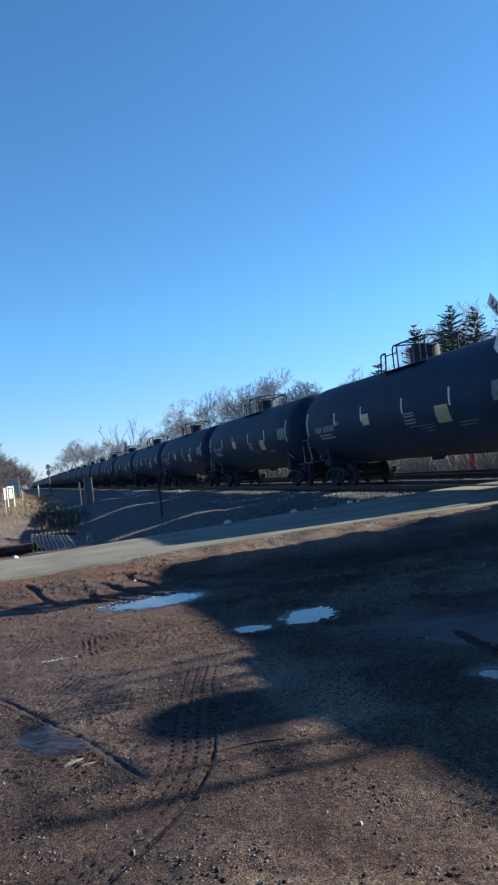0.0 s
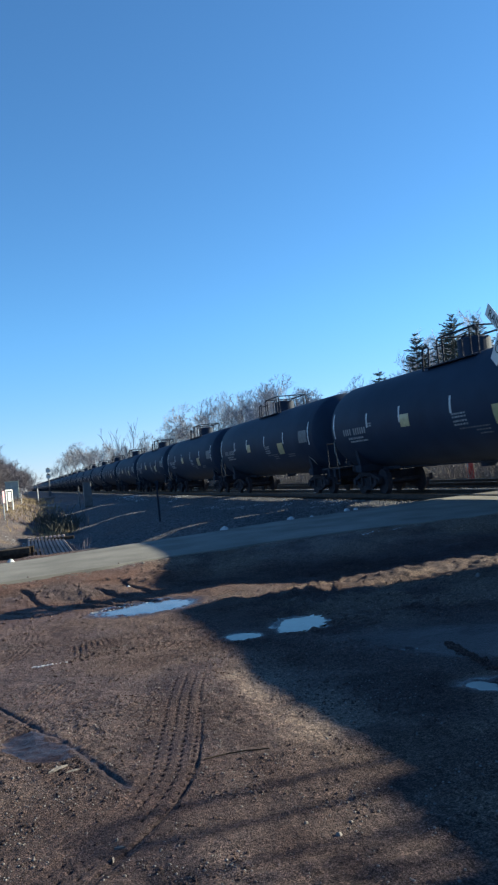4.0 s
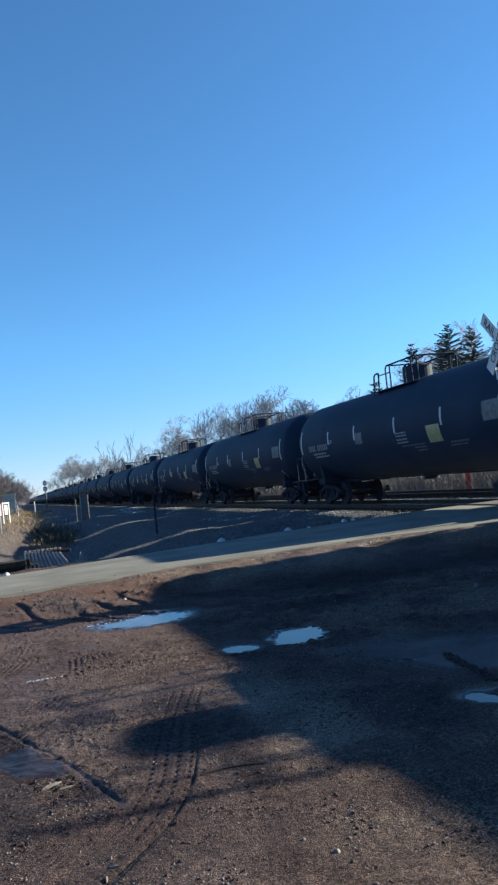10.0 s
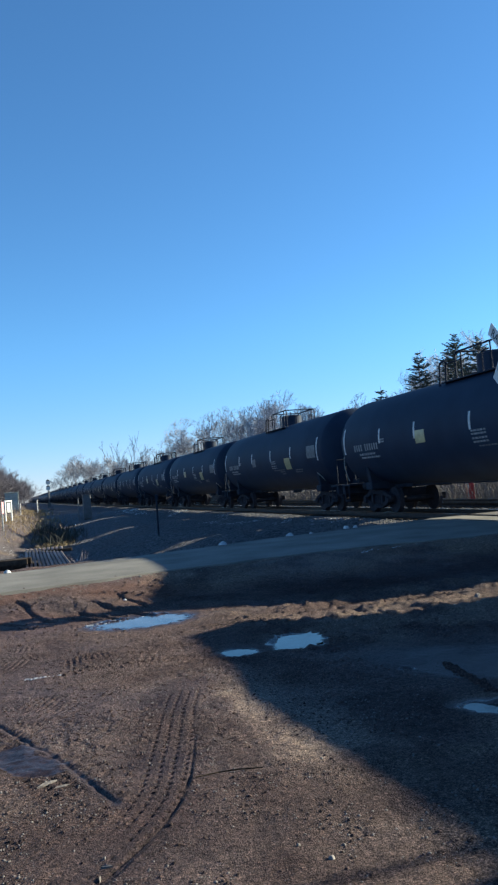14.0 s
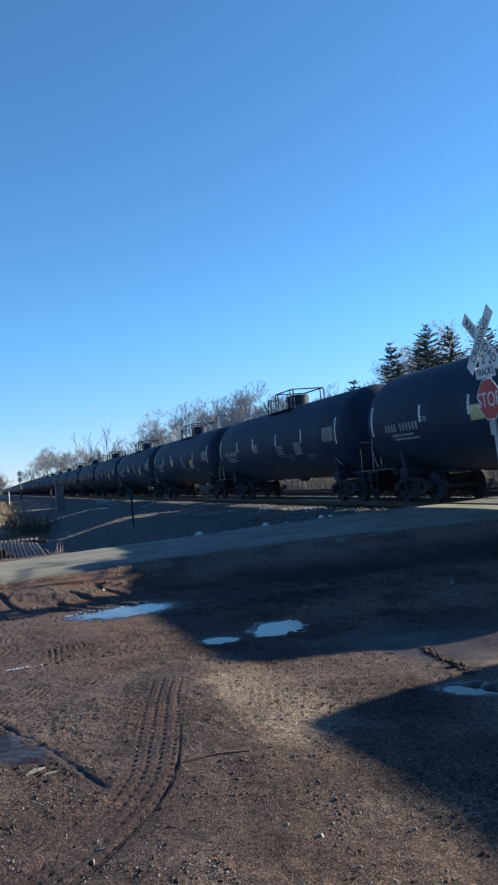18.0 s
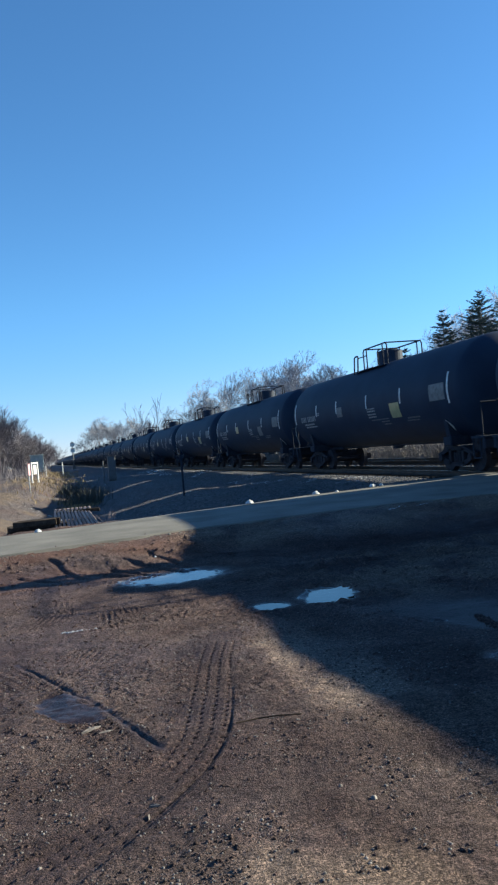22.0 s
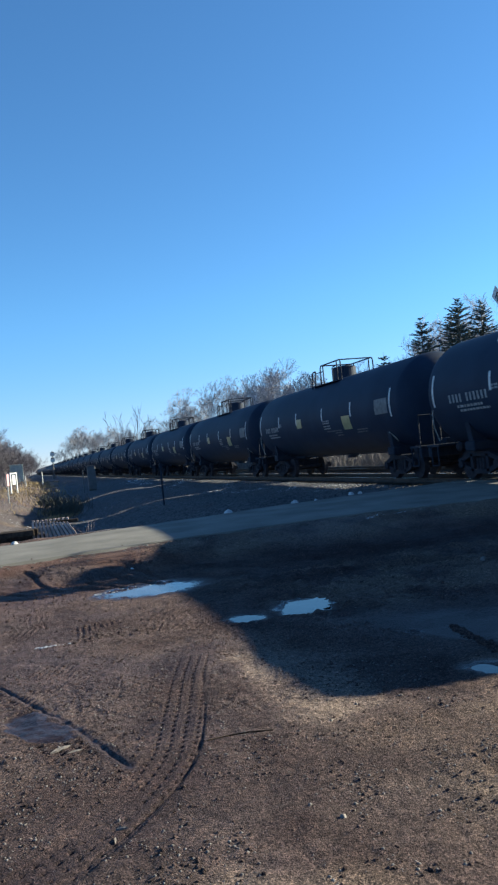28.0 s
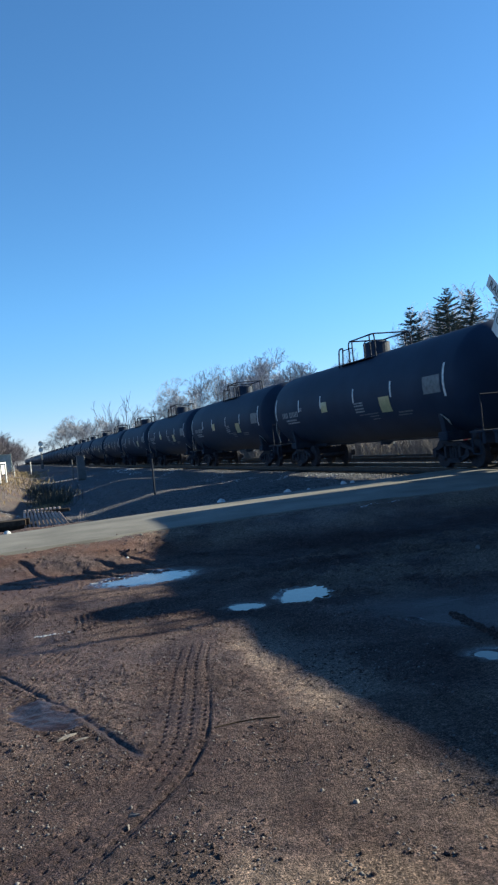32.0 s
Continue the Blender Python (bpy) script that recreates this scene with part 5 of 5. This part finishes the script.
def skin_patch(y0, y1, z0, z1, lift=0.006, n=5):
    bm = bmesh.new()
    lo = [bm.verts.new(on_tank(y0, z0 + (z1 - z0) * k / n, lift)) for k in range(n + 1)]
    hi = [bm.verts.new(on_tank(y1, z0 + (z1 - z0) * k / n, lift)) for k in range(n + 1)]
    lo2 = [bm.verts.new(on_tank(y0, z0 + (z1 - z0) * k / n, lift - 0.012)) for k in range(n + 1)]
    hi2 = [bm.verts.new(on_tank(y1, z0 + (z1 - z0) * k / n, lift - 0.012)) for k in range(n + 1)]
    for k in range(n):
        bm.faces.new((lo[k], lo[k + 1], hi[k + 1], hi[k]))
        bm.faces.new((lo2[k], lo2[k + 1], lo[k + 1], lo[k]))
        bm.faces.new((hi[k], hi[k + 1], hi2[k + 1], hi2[k]))
    bm.faces.new((lo[n], lo2[n], hi2[n], hi[n]))
    bm.faces.new((lo2[0], lo[0], hi[0], hi2[0]))
    bmesh.ops.recalc_face_normals(bm, faces=bm.faces)
    return bm


def bar_rows(rows):
    """Unreadable stencilling: rows of short bars; each (y0, y1, z, height)."""
    bm = bmesh.new()
    for y0, y1, z, h in rows:
        y = max(y0, y1)
        end = min(y0, y1)
        k = 0
        while y > end:
            w = (0.12, 0.2, 0.09, 0.16)[k % 4] * (h / 0.09) ** 0.5
            q = skin_patch(max(y - w, end), y, z - h / 2, z + h / 2, 0.006, 1)
            me = bpy.data.meshes.new("tmp")
            q.to_mesh(me)
            q.free()
            bm.from_mesh(me)
            bpy.data.meshes.remove(me)
            y -= w + 0.05
            k += 1
    return bm


def tank_profile():
    prof = [(0.0, 8.535)]
    for k in range(1, 9):
        a = k / 8 * math.pi / 2
        prof.append((TANK_R * math.sin(a), 7.915 + 0.62 * math.cos(a)))
    mid = [(TANK_R, y) for y in (5.1, 2.55, 0, -2.55, -5.1)]
    return [(r, y + 0.115) for r, y in prof] + [(r, y + 0.115) for r, y in mid + [(r, -y) for r, y in reversed(prof)]]


def build_truck(car, y, detail):
    t = part("truck", box(bmesh.new(), -0.95, 0.95, y - 0.22, y + 0.22, 0.45, 0.80, 0.05), M_TRUCK, car, "rusty four-wheel truck")
    for sx in (-1, 1):
        bm = bmesh.new()
        x = sx * 1.0
        for a, b in (((y - 1.15, 0.52), (y - 0.45, 0.74)), ((y - 0.45, 0.74), (y + 0.45, 0.74)), ((y + 0.45, 0.74), (y + 1.15, 0.52)),
                     ((y - 0.95, 0.45), (y - 0.35, 0.24)), ((y - 0.35, 0.24), (y + 0.35, 0.24)), ((y + 0.35, 0.24), (y + 0.95, 0.45)),
                     ((y - 0.40, 0.24), (y - 0.40, 0.74)), ((y + 0.40, 0.24), (y + 0.40, 0.74))):
            (y0, z0), (y1, z1) = a, b
            d = Vector((0, y1 - y0, z1 - z0))
            n = Vector((0, -d.z, d.y)).normalized() * 0.065
            vs = [bm.verts.new((x + ox, py + s * n.y, pz + s * n.z)) for ox in (-0.07, 0.07) for (py, pz) in ((y0, z0), (y1, z1)) for s in (-1, 1)]
            for f in ((0, 1, 3, 2), (4, 6, 7, 5), (0, 4, 5, 1), (2, 3, 7, 6), (0, 2, 6, 4), (1, 5, 7, 3)):
                bm.faces.new([vs[i] for i in f])
        for k in (-0.15, 0.0, 0.15):
            tube(bm, (x, y + k, 0.27), (x, y + k, 0.62), 0.06, 0.06, 8)
        for k in (-0.92, 0.92):
            tube(bm, (x - 0.14, y + k, 0.46), (x + 0.14, y + k, 0.46), 0.12, 0.12, 10)
        bmesh.ops.recalc_face_normals(bm, faces=bm.faces)
        part("side_frame", bm, M_TRUCK, t)
    for k in (-0.42, 0.42):
        part("brake_beam", box(bmesh.new(), -0.86, 0.86, y + k - 0.06, y + k + 0.06, 0.30, 0.42, 0.02), M_TRUCK, t)
    for k in (-0.915, 0.915):
        bm = bmesh.new()
        tube(bm, (-0.8, y + k, 0.455), (0.8, y + k, 0.455), 0.085, 0.085, 10)
        for sx in (-1, 1):
            tube(bm, (sx * 0.69, y + k, 0.455), (sx * 0.82, y + k, 0.455), 0.455, 0.445, 24)
            tube(bm, (sx * 0.665, y + k, 0.455), (sx * 0.69, y + k, 0.455), 0.485, 0.48, 24)
            tube(bm, (sx * 0.82, y + k, 0.455), (sx * 0.845, y + k, 0.455), 0.17, 0.14, 12)
        part("wheelset", bm, M_WHEEL, t)
    return t


def build_car(small_yellow, large_yellow, detail):
    car = thing("tank_car", "black railway tank car with white stripes and top railing", "tank car", group="tank cars of the train")
    part("tank", lathe_y(tank_profile(), 0, TANK_Z, 48 if detail else 20), M_TANK, car, "glossy dark tank with domed ends", smooth=True)
    top = TANK_Z + TANK_R
    part("manway_housing", cylinder_z(0.50, top - 0.12, top + 0.47, 0, 0, 28 if detail else 12, 0.03), M_TANK, car, "round black valve housing")
    for sy in (-1, 1):
        bm = box(bmesh.new(), -0.42, 0.42, min(sy * 5.0, sy * 8.75), max(sy * 5.0, sy * 8.75), 0.86, 1.28, 0.03)
        part("stub_sill", bm, M_FRAME, car)
        build_truck(car, sy * 6.55, detail)
    if not detail:
        bm = bmesh.new()
        for x in (-0.8, 0.8):
            box(bm, x - 0.03, x + 0.03, -1.7, 1.7, top + 0.62, top + 0.68)
            for y in (-1.7, 1.7):
                box(bm, x - 0.03, x + 0.03, y - 0.03, y + 0.03, top - 0.2, top + 0.66)
        part("railing", bm, M_FRAME, car)
        return car
    part("housing_lid", cylinder_z(0.36, top + 0.47, top + 0.51, 0, 0, 20, 0.02), M_FRAME, car)
    # saddles between tank and sill
    for sy in (-1, 1):
        bm = bmesh.new()
        prof = [(-1.25, 1.05), (-0.42, 0.9), (0.42, 0.9), (1.25, 1.05), (1.42, 2.05), (-1.42, 2.05)]
        a = [bm.verts.new((x, sy * 6.55 - 0.12, z)) for x, z in prof]
        b = [bm.verts.new((x, sy * 6.55 + 0.12, z)) for x, z in prof]
        for k in range(6):
            bm.faces.new((a[k], a[(k + 1) % 6], b[(k + 1) % 6], b[k]))
        bm.faces.new(a[::-1])
        bm.faces.new(b)
        bmesh.ops.recalc_face_normals(bm, faces=bm.faces)
        part("saddle", bm, M_FRAME, car)
        # draft sill end, coupler, end platform and its handrails
        bm = box(bmesh.new(), -0.16, 0.16, min(sy * 8.70, sy * 9.22), max(sy * 8.70, sy * 9.22), 0.74, 1.0, 0.03)
        box(bm, -0.10, 0.22, min(sy * 8.98, sy * 9.26), max(sy * 8.98, sy * 9.26), 0.70, 1.06, 0.05)
        part("coupler", bm, M_TRUCK, car, "rusty knuckle coupler")
        part("end_platform", box(bmesh.new(), -1.42, 1.42, min(sy * 8.15, sy * 8.90), max(sy * 8.15, sy * 8.90), 1.02, 1.09, 0.01), M_FRAME, car)
        bm = box(bmesh.new(), -1.40, 1.40, min(sy * 8.72, sy * 8.88), max(sy * 8.72, sy * 8.88), 0.72, 1.02, 0.02)
        part("end_beam", bm, M_FRAME, car)
        part("body_bolster", box(bmesh.new(), -1.34, 1.34, min(sy * 6.30, sy * 6.80), max(sy * 6.30, sy * 6.80), 0.84, 1.12, 0.03), M_FRAME, car)
        bm = bmesh.new()
        tube(bm, (-0.95, sy * 7.75, 0.98), (-0.35, sy * 7.75, 0.98), 0.16, 0.16, 12)
        tube(bm, (-1.02, sy * 7.75, 0.98), (-0.95, sy * 7.75, 0.98), 0.10, 0.16, 12)
        part("brake_cylinder", bm, M_TRUCK, car, "rusty brake cylinder")
        for sx in (-1, 1):
            pts = [(sx * 1.30, sy * 8.66, 1.06), (sx * 1.30, sy * 8.66, 2.06), (sx * 0.55, sy * 8.66, 2.06), (sx * 0.55, sy * 8.66, 1.06)]
            part("end_handrail", bars(pts, 0.022), M_FRAME, car)
            part("sill_step", bars([(sx * 1.40, sy * 8.65, 1.05), (sx * 1.40, sy * 8.65, 0.45), (sx * 1.40, sy * 8.25, 0.45), (sx * 1.40, sy * 8.25, 1.05)], 0.024), M_FRAME, car)
    # walkway and railings round the housing
    for x in (-0.82, 0.82):
        part("walkway", box(bmesh.new(), x - 0.13, x + 0.13, -1.35, 1.5, top - 0.20, top - 0.17), M_FRAME, car)
    z1 = top + 0.66
    for x in (-0.72, 0.72):
        part("railing", bars([(x, 0.95, top - 0.2), (x, 0.95, z1 - 0.1), (x, 0.85, z1), (x, -1.25, z1), (x, -1.35, z1 - 0.1), (x, -1.35, top - 0.2)], 0.028), M_FRAME, car)
        part("railing_post", bars([(x, 0.62, top - 0.2), (x, 0.62, z1)], 0.026), M_FRAME, car)
        part("railing_post", bars([(x, -0.95, top - 0.2), (x, -0.95, z1)], 0.026), M_FRAME, car)
    for y in (0.85, -1.25):
        part("end_rail", bars([(-0.72, y, z1), (0.72, y, z1)], 0.026), M_FRAME, car)
    part("mid_rail", bars([(-0.72, 1.45, top + 0.40), (-0.72, 0.62, top + 0.40)], 0.020), M_FRAME, car)
    part("side_loop", bars([(-0.80, -0.62, top - 0.2), (-0.80, -0.62, top + 0.38), (-0.80, -0.72, top + 0.44), (-0.80, -0.95, top + 0.44)], 0.024), M_FRAME, car)
    part("ladder_rail", bars([(-0.86, 1.74, top - 0.40), (-0.80, 1.74, top + 0.42), (-0.78, 1.68, top + 0.48), (-0.78, 1.42, top + 0.48), (-0.80, 1.36, top + 0.42), (-0.86, 1.36, top - 0.40)], 0.032), M_FRAME, car)
    # fittings under the belly
    bm = cylinder_z(0.26, 0.78, 1.2, 0, -0.15, 16, 0.03)
    part("bottom_outlet", bm, M_FRAME, car)
    bm = bmesh.new()
    tube(bm, (0.15, 3.4, 1.02), (0.15, 4.3, 1.02), 0.17, 0.17, 14)
    part("air_reservoir", bm, M_FRAME, car)
    part("brake_pipe", bars([(-0.35, -8.6, 0.82), (-0.35, -5.0, 0.92), (-0.3, 5.0, 0.92), (-0.3, 8.6, 0.82)], 0.022), M_FRAME, car)
    part("brake_wheel", bars([(0.6 + 0.26 * math.cos(k * math.tau / 12), 8.68, 2.2 + 0.26 * math.sin(k * math.tau / 12)) for k in range(13)], 0.018), M_FRAME, car)
    # side running board edge
    for sy in (1,):
        part("grab_iron", bars([(-1.45, sy * 8.0, 1.2), (-1.60, sy * 8.0, 1.7), (-1.60, sy * 8.0, 2.1), (-1.45, sy * 8.0, 2.15)], 0.016), M_WHITE, car, "white grab iron")
    # reflective stripes along the flank
    for y, z0, z1s in ((7.85, 2.20, 3.14), (4.78, 2.42, 2.92), (2.25, 2.40, 2.92), (-0.98, 2.40, 2.90), (-3.98, 2.38, 2.90), (-7.36, 2.14, 3.10)):
        part("reflective_stripe", skin_patch(y - 0.045, y + 0.045, z0, z1s), M_STRIPE, car, "white vertical reflective stripe")
    # stencils and panels
    part("stencil", bar_rows([(6.95 - 0.19 * k - (0.16 if k > 3 else 0), 6.95 - 0.19 * k - (0.16 if k > 3 else 0) - 0.085, 2.36, 0.23) for k in range(10)] + [(6.6, 5.3, 2.12, 0.07), (6.5, 5.0, 2.0, 0.06)]), M_WHITE, car, "white stencilled marks on the tank")["kind"] = "stuff"
    part("stencil", bar_rows([(4.72, 4.4, 2.55, 0.05), (4.72, 4.4, 2.47, 0.05)]), M_WHITE, car)["kind"] = "stuff"
    part("stencil", bar_rows([(-1.0, -1.75, z, 0.05) for z in (2.36, 2.27, 2.15, 2.05)]), M_WHITE, car)["kind"] = "stuff"
    part("stencil", bar_rows([(-1.2, -2.7, 1.93, 0.04), (-2.0, -2.7, 1.84, 0.04), (-2.1, -2.7, 1.74, 0.04)]), M_GREY, car)["kind"] = "stuff"
    part("stencil", bar_rows([(-4.2, -5.1, 1.86, 0.05), (-4.1, -5.0, 1.77, 0.04)]), M_GREY, car)["kind"] = "stuff"
    part("notice_panel", skin_patch(1.60, 2.20, 2.24, 2.64), M_YELLOW if small_yellow else M_GREY, car, "yellow notice panel" if small_yellow else "grey notice panel")
    part("notice_panel", skin_patch(-3.82, -3.05, 1.92, 2.44), M_YELLOW if large_yellow else M_GREY, car, "yellow notice panel" if large_yellow else "grey notice panel")
    part("data_panel", skin_patch(-7.15, -6.15, 2.28, 2.80), M_GREY, car, "grey panel of small data stencils")
    bm = bmesh.new()
    vs = [bm.verts.new(on_tank(-6.65 + a, 1.46 + b, 0.02)) for a, b in ((0, -0.19), (-0.17, 0), (0, 0.19), (0.17, 0))]
    bm.faces.new(vs)
    r = bmesh.ops.extrude_face_region(bm, geom=bm.faces[:])
    bmesh.ops.translate(bm, vec=(-0.015, 0, 0), verts=[v for v in r["geom"] if isinstance(v, bmesh.types.BMVert)])
    bmesh.ops.recalc_face_normals(bm, faces=bm.faces)
    part("placard", bm, M_STRIPE, car, "white diamond placard")
    return car


NEAR_CARS, LAST_CAR = 36, 66
PROTO = [build_car(a, b, True) for a, b in ((False, True), (True, True), (False, False), (True, False))]
PROTO_FAR = build_car(False, False, False)
PLAIN_SMALL, PLAIN_LARGE = {8, 9, 12, 15, 18, 22, 29, 33}, {15, 19, 21, 30}
CARS = []
for k in range(-4, LAST_CAR + 1):
    which = PROTO[(0 if k not in PLAIN_LARGE else 2) + (0 if k in PLAIN_SMALL else 1)] if k <= NEAR_CARS else PROTO_FAR
    CARS.append((k, copy_thing(which, pose(0, train_at(0) + CAR * k, 0))))
for p in PROTO + [PROTO_FAR]:
    for o in (*p.children_recursive, p):
        bpy.data.objects.remove(o)


def motions():
    for k, car in CARS:
        walk(car, [(t, pose(0, train_at(t) + CAR * k, 0)) for t in (0, 2, 4, 6, 8, 10, 12, 14, 16, 18, 20, 22, 24, 26, 28, 30, 32)])


motions()
